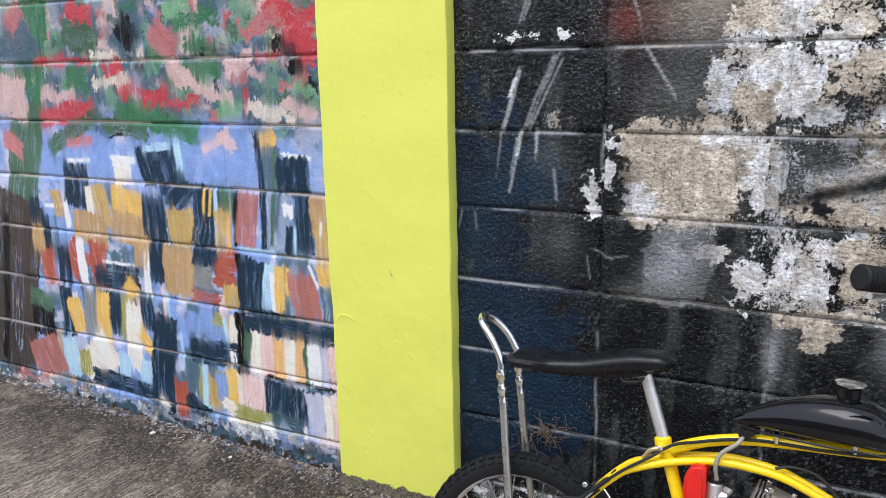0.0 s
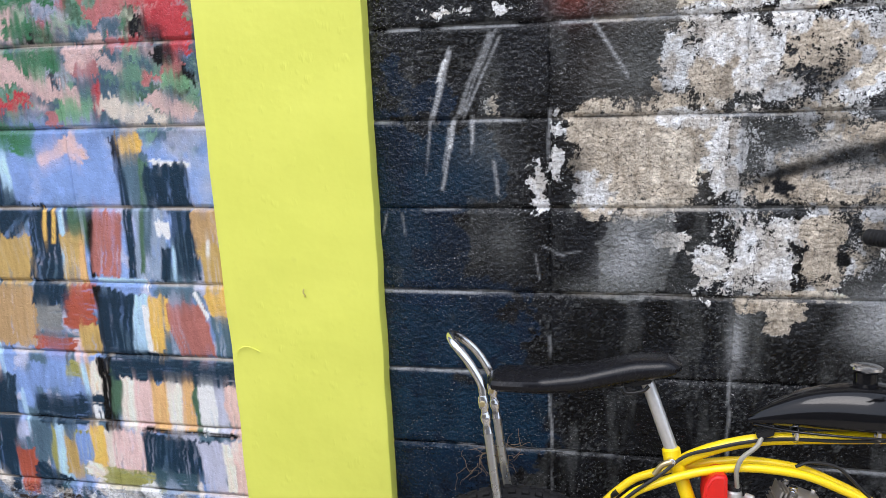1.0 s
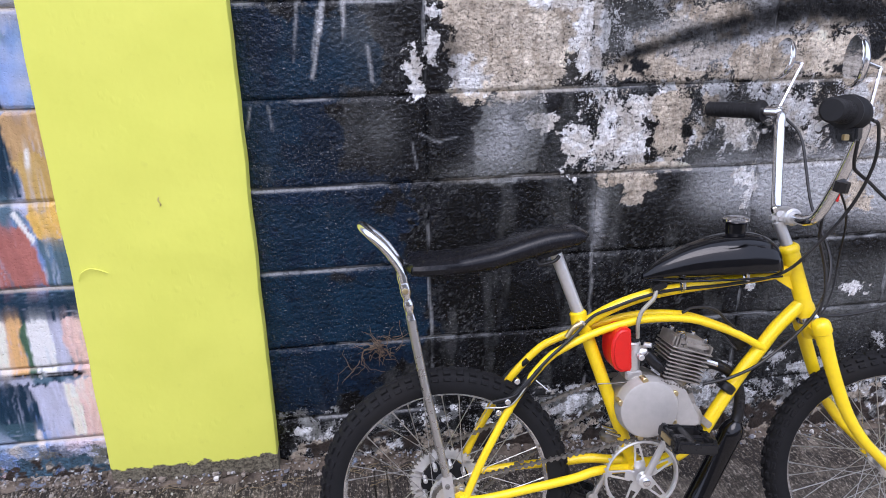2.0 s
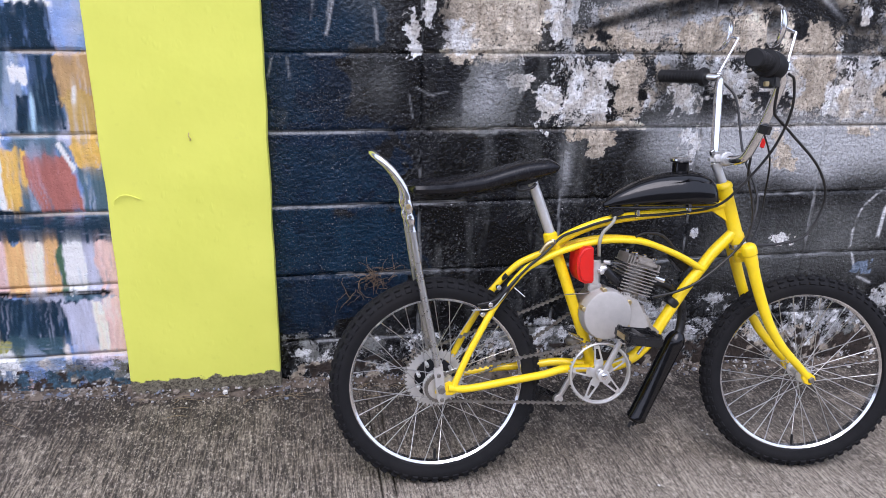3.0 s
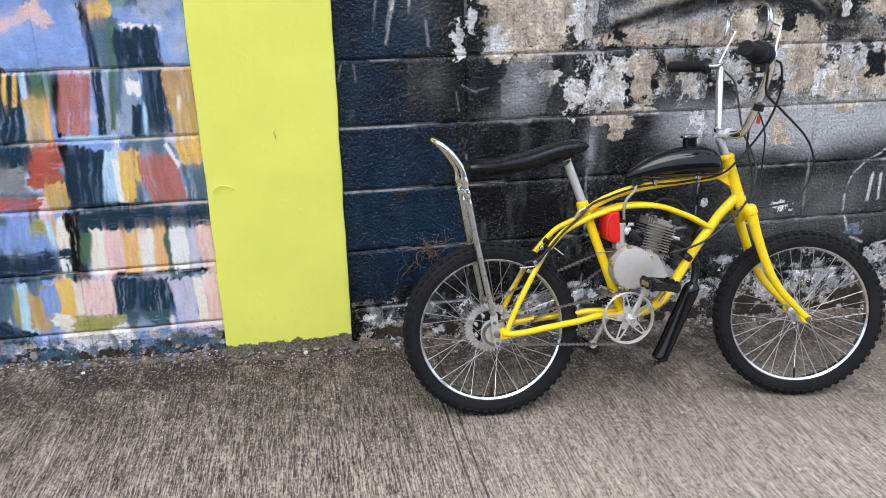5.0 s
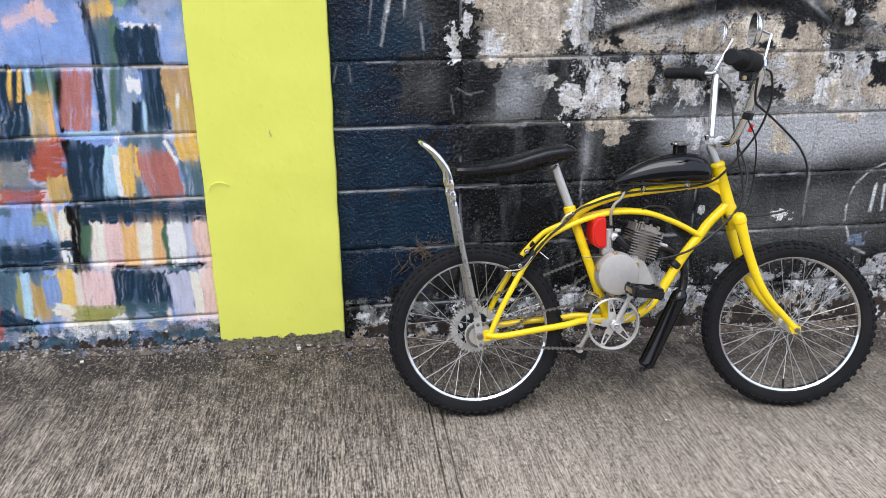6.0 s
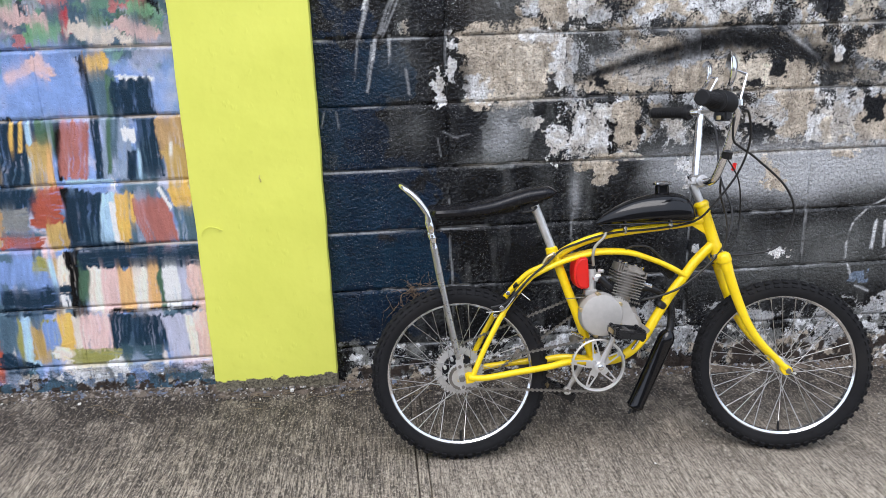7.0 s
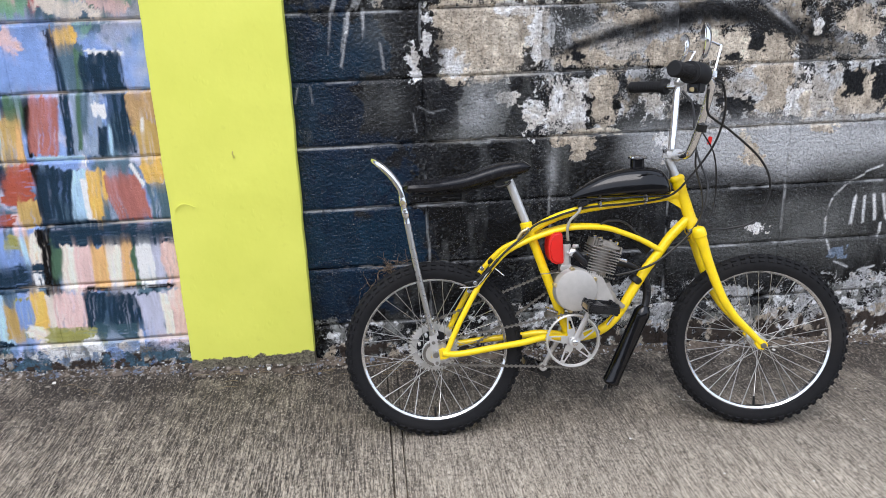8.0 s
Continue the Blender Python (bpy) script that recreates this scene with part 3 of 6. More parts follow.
dab("pink", -0.424, 0.462, -0.427, 0.320, 0.047)
dab("black", -0.714, 0.324, -0.440, 0.321, 0.015)
dab("slate", -1.037, 0.308, -1.050, 0.205, 0.063)
dab("olive", -0.996, 0.304, -1.006, 0.178, 0.032)
dab("sky", -0.985, 0.312, -1.003, 0.123, 0.026)
dab("mustard", -0.953, 0.272, -0.955, 0.165, 0.048)
dab("blue", -0.900, 0.296, -0.905, 0.211, 0.049)
dab("gold", -0.861, 0.314, -0.872, 0.166, 0.039)
dab("cream", -0.822, 0.309, -0.829, 0.204, 0.030)
dab("pink", -0.763, 0.306, -0.770, 0.195, 0.080)
dab("lilac", -0.698, 0.298, -0.706, 0.193, 0.023)
dab("navy", -0.619, 0.298, -0.629, 0.183, 0.157)
dab("olive", -0.866, 0.165, -0.672, 0.159, 0.048)
dab("teal", -0.696, 0.173, -0.576, 0.166, 0.050)
dab("lilac", -0.516, 0.289, -0.513, 0.116, 0.059)
dab("cream", -0.466, 0.281, -0.467, 0.152, 0.024)
dab("pink", -0.419, 0.297, -0.425, 0.148, 0.049)
dab("navy", -1.079, 0.173, -0.996, 0.122, 0.051)
dab("cream", -0.900, 0.128, -0.700, 0.118, 0.024, 0.9, 0.6)
dab("cream", -0.911, 0.192, -0.864, 0.176, 0.031)
dab("steel", -0.676, 0.128, -0.587, 0.083, 0.069)
dab("blue", -0.655, 0.070, -0.539, 0.048, 0.070)
dab("steel", -0.896, 0.083, -0.834, 0.051, 0.069)
dab("white", -0.861, 0.094, -0.702, 0.058, 0.040)
dab("cream", -0.781, 0.058, -0.683, 0.019, 0.041)
dab("pink", -1.097, 0.077, -1.037, 0.047, 0.036)
dab("pink", -0.500, 0.130, -0.412, 0.130, 0.028, 0.9, 0.6)
dab("lilac", -0.520, 0.056, -0.420, 0.059, 0.037)
flake("deep", 0.067, 0.948, 0.137, 0.263, 0.48, 0.07, 0, 0.75, None)
flake("deep", 0.128, 0.625, 0.198, 0.150, 0.48, 0.07, 0, 0.8, None)
flake("navy", 0.203, 1.043, 0.068, 0.084, 0.46, 0.05, 0, 0.45, None)
flake("deep", 0.148, 0.414, 0.223, 0.139, 0.47, 0.07, 0, 0.85, None)
flake("navy", 0.049, 0.440, 0.082, 0.117, 0.5, 0.05, 0, 0.4, None)
flake("navy", 0.278, 0.405, 0.112, 0.079, 0.5, 0.05, 0, 0.4, None)
for x, z, rx, rz, a in ((0.15, 0.62, 0.15, 0.09, 0.55), (0.11, 0.42, 0.17, 0.11, 0.6), (0.06, 0.92, 0.07, 0.14, 0.5), (0.21, 1.05, 0.09, 0.08, 0.6), (0.30, 0.44, 0.10, 0.10, 0.55), (0.10, 0.27, 0.12, 0.07, 0.5)):
    flake("navy", x, z, rx, rz, 0.52, 0.05, 0, a, None)
flake("deep", 0.099, 0.258, 0.170, 0.082, 0.45, 0.06, 0, 0.6, None)
spray("ink", 0.321, 0.850, 0.142, 0.125, 0.5)
spray("grey", 0.305, 0.877, 0.046, 0.071, 0.3)
spray("grey", 0.266, 1.091, 0.068, 0.050, 0.2)
spray("maroon", 0.462, 1.418, 0.052, 0.051, 0.9)
spray("maroon", 0.545, 1.420, 0.038, 0.049, 0.5)
spray("bark", 0.514, 1.270, 0.077, 0.078, 0.35)
spray("ink", 0.203, 1.395, 0.131, 0.068, 0.5)
spray("grey", 0.621, 1.381, 0.060, 0.049, 0.4)
spray("tan", 0.66, 1.440, 0.12, 0.070, 0.55)
spray("grey", 0.60, 1.250, 0.10, 0.080, 0.38)
flake("sand", 0.745, 1.290, 0.080, 0.060, 0.46, 0.06)
flake("tan", 0.725, 1.245, 0.072, 0.074, 0.46, 0.06)
flake("white", 0.803, 1.409, 0.075, 0.046, 0.50, 0.06)
flake("sand", 0.736, 1.412, 0.056, 0.040, 0.45, 0.05)
flake("white", 0.755, 1.317, 0.067, 0.053, 0.46, 0.05)
flake("fog", 0.670, 1.282, 0.026, 0.070, 0.5, 0.05)
flake("tan", 0.921, 1.280, 0.072, 0.058, 0.45, 0.06)
flake("sand", 0.920, 1.404, 0.060, 0.034, 0.48, 0.05)
flake("white", 0.835, 1.269, 0.036, 0.100, 0.50, 0.05)
flake("white", 0.883, 1.354, 0.042, 0.034, 0.5, 0.04)
flake("fog", 0.897, 1.204, 0.052, 0.024, 0.52, 0.04)
spray("ink", 0.968, 1.222, 0.051, 0.030, 0.8)
spray("ink", 0.633, 1.188, 0.049, 0.031, 0.6)
flake("white", 0.188, 1.387, 0.060, 0.013, 0.6, 0.015, 0.3, 0.7)
flake("white", 0.313, 1.389, 0.056, 0.014, 0.62, 0.015, 0.3, 0.7)
flake("grey", 0.280, 1.189, 0.024, 0.025, 0.58, 0.015, 0.3, 0.7)
scratch("fog", 0.186, 1.300, 0.143, 1.158, 0.014, 0.7)
scratch("white", 0.177, 1.286, 0.166, 1.251, 0.013, 0.8)
scratch("fog", 0.285, 1.339, 0.205, 1.166, 0.018, 0.4)
scratch("fog", 0.301, 1.332, 0.220, 1.167, 0.007, 0.6)
scratch("fog", 0.139, 1.158, 0.127, 1.040, 0.008, 0.4)
scratch("fog", 0.182, 1.130, 0.167, 1.042, 0.008, 0.5)
scratch("fog", 0.217, 1.487, 0.196, 1.436, 0.017, 0.5)
scratch("fog", 0.473, 1.461, 0.496, 1.385, 0.006, 0.7)
scratch("fog", 0.500, 1.360, 0.573, 1.245, 0.008, 0.7)
spray("tan", 0.629, 1.076, 0.105, 0.084, 0.5)
flake("tan", 0.625, 1.060, 0.127, 0.102, 0.30, 0.07)
flake("sand", 0.682, 1.091, 0.063, 0.067, 0.5, 0.05)
flake("tan", 0.508, 1.122, 0.062, 0.039, 0.42, 0.05)
flake("sand", 0.591, 0.962, 0.107, 0.013, 0.46, 0.04)
flake("white", 0.423, 1.084, 0.018, 0.077, 0.57, 0.02)
flake("white", 0.381, 0.989, 0.026, 0.060, 0.59, 0.015)
flake("white", 0.495, 0.984, 0.050, 0.042, 0.60, 0.015)
spray("black", 0.461, 1.024, 0.031, 0.057, 0.7)
flake("white", 0.708, 1.146, 0.053, 0.020, 0.48, 0.03)
flake("white", 0.766, 1.071, 0.030, 0.096, 0.56, 0.02)
flake("fog", 0.802, 1.069, 0.018, 0.102, 0.46, 0.03)
spray("grey", 1.003, 1.070, 0.164, 0.077, 0.5)
spray("fog", 0.966, 1.083, 0.091, 0.017, 0.6, 14)
spray("sand", 1.056, 1.100, 0.091, 0.015, 0.7, 14)
flake("tan", 1.092, 1.109, 0.065, 0.017, 0.5, 0.04)
spray("fog", 1.132, 1.022, 0.111, 0.028, 0.6, 6)
flake("tan", 0.969, 0.994, 0.110, 0.024, 0.44, 0.05)
flake("fog", 1.059, 1.017, 0.092, 0.025, 0.48, 0.04)
flake("tan", 1.282, 1.002, 0.112, 0.038, 0.38, 0.05)
flake("sand", 1.412, 1.011, 0.113, 0.042, 0.42, 0.05)
flake("tan", 1.545, 0.997, 0.065, 0.036, 0.42, 0.05)
flake("ink", 1.482, 1.022, 0.026, 0.028, 0.5, 0.02, 0, 1.0, None)
flake("ink", 1.396, 0.976, 0.038, 0.017, 0.54, 0.02, 0, 1.0, None)
flake("ink", 0.896, 0.997, 0.026, 0.027, 0.52, 0.02, 0, 1.0, None)
spray("black", 1.403, 1.106, 0.206, 0.034, 1.0)
spray("black", 1.247, 1.096, 0.093, 0.024, 0.95, 16)
spray("black", 1.130, 1.063, 0.092, 0.015, 0.8, 18)
spray("black", 1.585, 1.060, 0.065, 0.025, 0.95, -30)
spray("black", 1.290, 1.144, 0.110, 0.024, 0.8)
spray("black", 0.965, 1.139, 0.071, 0.024, 0.6)
for x, z, w, h, turn in ((0.90, 1.030, 0.060, 0.016, 18), (1.00, 1.058, 0.075, 0.020, 18), (1.12, 1.088, 0.085, 0.024, 14), (1.24, 1.112, 0.085, 0.026, 8), (1.36, 1.120, 0.085, 0.030, -4), (1.47, 1.098, 0.070, 0.028, -16), (1.57, 1.068, 0.060, 0.026, -22), (1.67, 1.045, 0.060, 0.040, -30)):
    spray("black", x, z, w, h, 1.0, turn)
    spray("black", x, z, w * 0.8, h * 0.7, 0.8, turn)
spray("fog", 1.543, 1.106, 0.064, 0.007, 0.7, -38)
spray("black", 1.750, 1.032, 0.097, 0.089, 0.7)
flake("white", 1.685, 1.066, 0.015, 0.024, 0.48, 0.02)
flake("tan", 1.812, 1.074, 0.069, 0.043, 0.44, 0.05)
flake("fog", 1.883, 0.983, 0.047, 0.022, 0.5, 0.04)
spray("grey", 1.835, 0.976, 0.118, 0.036, 0.4)
flake("white", 0.917, 0.906, 0.092, 0.036, 0.47, 0.05)
flake("white", 0.885, 0.813, 0.062, 0.066, 0.49, 0.05)
flake("tan", 0.988, 0.853, 0.037, 0.062, 0.42, 0.05)
flake("sand", 0.939, 0.755, 0.094, 0.011, 0.44, 0.04)
flake("white", 0.826, 0.843, 0.022, 0.109, 0.52, 0.03)
flake("white", 0.680, 0.889, 0.048, 0.040, 0.57, 0.025)
flake("white", 0.762, 0.828, 0.036, 0.070, 0.55, 0.025)
flake("grey", 0.590, 0.850, 0.074, 0.088, 0.42, 0.09, 0, 0.55, None)
spray("fog", 0.600, 0.868, 0.050, 0.066, 0.55)
spray("fog", 0.561, 0.811, 0.047, 0.036, 0.5)
spray("grey", 0.524, 0.768, 0.073, 0.025, 0.5)
spray("ink", 0.612, 0.892, 0.016, 0.016, 0.7)
spray("grey", 1.161, 0.835, 0.095, 0.073, 0.6)
spray("black", 1.112, 0.874, 0.049, 0.073, 0.7)
flake("white", 1.152, 0.827, 0.038, 0.066, 0.6, 0.02, 0.3, 0.8)
flake("fog", 1.292, 0.856, 0.076, 0.092, 0.56, 0.025, 0.3, 0.8)
flake("black", 1.268, 0.794, 0.065, 0.056, 0.5, 0.03, 0, 1.0, None)
spray("tan", 1.512, 0.855, 0.097, 0.081, 0.6)
flake("tan", 1.519, 0.882, 0.097, 0.066, 0.42, 0.04)
flake("fog", 1.444, 0.858, 0.066, 0.062, 0.5, 0.03)
flake("ink", 1.439, 0.813, 0.058, 0.041, 0.52, 0.025, 0, 1.0, None)
flake("white", 1.677, 0.847, 0.056, 0.088, 0.46, 0.05)
flake("sand", 1.703, 0.800, 0.047, 0.045, 0.46, 0.05)
flake("fog", 1.792, 0.869, 0.079, 0.074, 0.42, 0.04)
flake("tan", 1.877, 0.829, 0.080, 0.068, 0.44, 0.04)
flake("ink", 1.826, 0.877, 0.036, 0.044, 0.5, 0.02, 0, 1.0, None)
flake("ink", 1.928, 0.881, 0.036, 0.055, 0.52, 0.03, 0, 1.0, None)
flake("white", 1.454, 0.747, 0.158, 0.011, 0.48, 0.03)
flake("fog", 1.828, 0.753, 0.121, 0.016, 0.48, 0.03)
spray("fog", 1.462, 0.666, 0.189, 0.078, 1.0)
spray("fog", 1.343, 0.683, 0.098, 0.057, 0.5)
spray("fog", 1.718, 0.677, 0.142, 0.070, 0.9)
spray("grey", 1.842, 0.651, 0.143, 0.067, 0.8)
spray("fog", 1.631, 0.656, 0.092, 0.086, 0.8)
spray("grey", 1.150, 0.694, 0.088, 0.084, 0.85)
for x, w, a in ((1.24, 0.16, 1.0), (1.42, 0.17, 1.0), (1.60, 0.18, 1.0), (1.78, 0.17, 1.0), (1.94, 0.16, 0.9)):
    spray("fog", x, 0.696, w, 0.062, a)
for x, z, w, h, a in ((1.40, 0.46, 0.13, 0.06, 0.24), (1.46, 0.36, 0.18, 0.08, 0.26), (1.66, 0.47, 0.12, 0.06, 0.32), (1.72, 0.36, 0.20, 0.09, 0.34), (1.95, 0.50, 0.14, 0.08, 0.28), (1.90, 0.30, 0.12, 0.06, 0.26)):
    spray("grey", x, z, w, h, a, 20)
spray("fog", 1.128, 0.736, 0.058, 0.030, 0.5)
spray("fog", 0.824, 0.641, 0.017, 0.077, 0.7)
spray("grey", 0.837, 0.696, 0.037, 0.075, 0.5)
flake("tan", 0.883, 0.734, 0.064, 0.018, 0.42, 0.04)
flake("tan", 0.906, 0.707, 0.026, 0.037, 0.42, 0.03)
flake("tan", 0.947, 0.716, 0.027, 0.026, 0.46, 0.03)
flake("sand", 1.490, 0.675, 0.036, 0.050, 0.44, 0.04)
flake("tan", 1.525, 0.630, 0.027, 0.020, 0.46, 0.03)
flake("sand", 1.741, 0.732, 0.048, 0.017, 0.46, 0.03)
flake("white", 1.204, 0.680, 0.023, 0.057, 0.5, 0.02)
flake("white", 1.177, 0.715, 0.019, 0.030, 0.5, 0.02)
spray("black", 1.006, 0.702, 0.031, 0.057, 0.9, -20)
spray("black", 0.980, 0.632, 0.077, 0.038, 0.8)
spray("black", 1.175, 0.572, 0.098, 0.050, 0.8)
spray("black", 1.361, 0.581, 0.079, 0.031, 0.6)
spray("black", 1.555, 0.520, 0.143, 0.036, 0.9)
spray("black", 1.490, 0.579, 0.040, 0.027, 0.5)
spray("black", 1.756, 0.538, 0.103, 0.040, 0.7)
spray("black", 1.906, 0.559, 0.083, 0.032, 0.6)
spray("grey", 1.336, 0.514, 0.080, 0.028, 0.4)
spray("grey", 1.754, 0.387, 0.126, 0.084, 0.35)
spray("grey", 1.471, 0.344, 0.145, 0.063, 0.25)
flake("white", 1.548, 0.396, 0.037, 0.020, 0.46, 0.02)
flake("fog", 1.247, 0.420, 0.014, 0.028, 0.48, 0.02)
flake("black", 1.030, 0.842, 0.011, 0.013, 0.4, 0.02, 0, 1.0, None)
scratch("fog", 0.185, 1.102, 0.160, 0.995, 0.009, 0.7)
scratch("white", 0.236, 1.154, 0.235, 1.084, 0.010, 0.6)
scratch("white", 0.194, 1.150, 0.184, 1.094, 0.013, 0.5)
scratch("fog", 0.284, 1.057, 0.290, 0.989, 0.009, 0.5)
scratch("fog", 0.374, 0.847, 0.382, 0.797, 0.004, 0.6)
scratch("fog", 0.393, 0.864, 0.431, 0.844, 0.004, 0.6)
scratch("fog", 0.431, 0.844, 0.472, 0.851, 0.004, 0.6)
scratch("fog", 0.062, 0.931, 0.067, 0.888, 0.005, 0.6)
scratch("fog", 0.022, 0.933, 0.014, 0.899, 0.005, 0.6)
scratch("white", 1.890, 0.484, 1.884, 0.395, 0.013, 0.9)
scratch("white", 1.923, 0.486, 1.927, 0.400, 0.012, 0.9)
scratch("white", 1.960, 0.486, 1.971, 0.402, 0.013, 0.9)
scratch("white", 1.993, 0.490, 2.014, 0.407, 0.013, 0.9)
scratch("white", 1.997, 0.379, 1.995, 0.338, 0.011, 0.9)
scratch("white", 1.972, 0.595, 1.924, 0.578, 0.008, 0.8)
scratch("white", 1.905, 0.563, 1.867, 0.545, 0.008, 0.8)
scratch("white", 1.848, 0.533, 1.821, 0.504, 0.008, 0.8)
scratch("white", 1.807, 0.485, 1.793, 0.442, 0.008, 0.8)
scratch("white", 1.792, 0.415, 1.794, 0.364, 0.009, 0.8)
scratch("white", 1.807, 0.332, 1.825, 0.288, 0.008, 0.8)
scratch("white", 1.855, 0.250, 1.901, 0.230, 0.008, 0.8)
scratch("white", 1.945, 0.218, 1.997, 0.227, 0.009, 0.8)
flake("steel", 1.846, 0.290, 0.040, 0.022, 0.56, 0.02, 0, 0.7, None)
flake("fog", 1.975, 0.160, 0.087, 0.044, 0.56, 0.03)
flake("white", 1.181, 0.079, 0.071, 0.057, 0.5, 0.03)
flake("fog", 1.097, 0.118, 0.124, 0.074, 0.54, 0.03)
flake("white", 1.995, 0.026, 0.111, 0.055, 0.46, 0.04)
flake("fog", 1.713, 0.026, 0.131, 0.055, 0.52, 0.03)
flake("white", 1.498, 0.043, 0.107, 0.040, 0.52, 0.03)
flake("fog", 0.774, 0.112, 0.100, 0.052, 0.56, 0.03)
flake("white", 2.027, -0.045, 0.135, 0.028, 0.44, 0.04)

# drips and smears of every colour along the foot of the mural
for _ in range(70):
    x, z, l = mood.uniform(-2.0, -0.43), mood.uniform(0.03, 0.15), mood.uniform(0.02, 0.07)
    dab(mood.choice(("blue", "pink", "steel", "navy", "cream", "slate", "steel", "grey", "tan", "white", "teal")), x, z, x + mood.gauss(0, 0.02), z - l, mood.uniform(0.018, 0.055), 0.7, 0.85)

# wet paint dragged together by the brush, on the mural only
drag_x = ((fbm(XX, ZZ, 0.035, 51, 3) - 0.5) * 14 + (vnoise(XX, ZZ, 0.010, 53) - 0.5) * 3.5)
drag_z = ((fbm(XX, ZZ, 0.030, 52, 3) - 0.5) * 16 + (vnoise(XX * 2, ZZ * 0.3, 0.010, 54) - 0.5) * 7)
leafy = left * ease(ZZ, 1.05, 1.2)
gi, gj = np.indices(XX.shape)
si = np.clip(np.rint(gi + drag_z * (0.12 * left + 0.6 * leafy)), 0, XX.shape[0] - 1).astype(int)
sj = np.clip(np.rint(gj + drag_x * (0.08 * left + 0.6 * leafy)), 0, XX.shape[1] - 1).astype(int)
PAINT[:] = PAINT[si, sj]
soft = PAINT.copy()
for k in (1, 2, 3, 5, 8):
    soft += np.roll(PAINT, k, 0) + np.roll(PAINT, -k, 0)
PAINT += (soft / 11 - PAINT) * (left * (0.72 * ease(fbm(XX * 2, ZZ * 0.5, 0.05, 55, 3), 0.42, 0.58)))[..., None]

dull = PAINT.mean(-1, keepdims=True)
PAINT += (dull - PAINT) * (0.16 * left)[..., None]
PAINT[:] = np.clip(PAINT * (1 + 0.30 * left - 0.34 * leafy)[..., None], 0, 0.85)

# pale mortar along the joints in broken lines, then painted joint shadow and highlight
row_off = np.abs((ZZ - FOOT + COURSE / 2) % COURSE - COURSE / 2 + (vnoise(XX, ZZ, 0.12, 31) - 0.5) * 0.006)
col_off = np.abs((XX + PITCH / 2) % PITCH - PITCH / 2 + (vnoise(XX, ZZ, 0.05, 33) - 0.5) * 0.006)
whole = (slice(None), slice(None))
lay(whole, "fog", 0.62 * (1 - left) * ease(0.0060 - row_off, 0, 0.003) * ease(fbm(XX * 0.4, ZZ, 0.05, 35), 0.44, 0.60))
lay(whole, "fog", 0.55 * (1 - left) * ease(0.0050 - col_off, 0, 0.003) * ease(fbm(XX, ZZ * 0.4, 0.05, 36), 0.50, 0.64))
lay(whole, "sand", 0.5 * (1 - left) * ease(0.0065 - row_off, 0, 0.003) * ease(fbm(XX * 0.4, ZZ, 0.08, 37), 0.50, 0.62) * ease(XX, 0.4, 0.5) * ease(ZZ, 0.7, 0.8))
# painted shadow line in the course joints; cream highlight beside it on the mural
lay(whole, "black", 0.70 * ease(0.0022 - row_off, 0, 0.0015) * ease(fbm(XX * 0.3, ZZ, 0.05, 38), 0.42, 0.56))
lay(whole, "cream", 0.50 * left * ease(0.0055 - row_off, 0, 0.003) * ease(fbm(XX * 0.4, ZZ, 0.07, 39), 0.46, 0.58))

# chips and old paint along the foot
field("grey", -2.448, -0.38, -0.07, 0.12, 0.47, 0.04)
field("white", -2.448, -0.38, -0.07, 0.13, 0.57, 0.030)
field("steel", -2.448, -0.38, -0.07, 0.12, 0.55, 0.05)
field("tan", -2.448, -0.38, -0.07, 0.10, 0.52, 0.03)
field("bark", -2.448, -0.38, -0.07, 0.10, 0.45, 0.030)
field("slate", -2.448, -0.38, -0.02, 0.12, 0.54, 0.05)
field("grey", 0.0, 2.448, -0.07, 0.17, 0.53, 0.04)
field("white", 0.0, 2.448, -0.07, 0.18, 0.60, 0.03)
field("fog", 0.9, 2.448, 0.0, 0.26, 0.58, 0.045)
field("tan", 0.0, 2.448, -0.07, 0.10, 0.54, 0.03)
field("bark", 0.0, 2.448, -0.07, 0.08, 0.48, 0.035)


# ---------------------------------------------------------------- blocks, pillar, wall behind
def box_bm(x0, x1, y0, y1, z0, z1):
    bm = bmesh.new()
    bmesh.ops.create_cube(bm, size=1, matrix=Matrix.LocRotScale(((x0 + x1) / 2, (y0 + y1) / 2, (z0 + z1) / 2), None, (x1 - x0, y1 - y0, z1 - z0)))
    return bm


PLAIN = worn("plain_dark_wall_paint", lin(52, 54, 58), 0.7, scale=20, bump=0.3)
wall = tagged(part("wall_north", box_bm(FIRST * PITCH, -FIRST * PITCH, 0.09, 0.2, -0.25, FOOT + ROWS_UP * COURSE), PLAIN),
              "concrete block wall painted with a mural and flaking black paint", "wall", kind="structure")
tagged(part("wall_upper", box_bm(FIRST * PITCH, -FIRST * PITCH, 0.0, 0.2, FOOT + ROWS_UP * COURSE, 2.7), PLAIN), "upper courses of the painted block wall", "wall", kind="structure")
tagged(part("wall_west", box_bm(-7, FIRST * PITCH, 0.0, 0.2, -0.3, 2.7), PLAIN), "plain stretch of the block wall", "wall", kind="structure")
tagged(part("wall_east", box_bm(-FIRST * PITCH, 7, 0.0, 0.2, -0.4, 2.7), PLAIN), "plain stretch of the block wall", "wall", kind="structure")

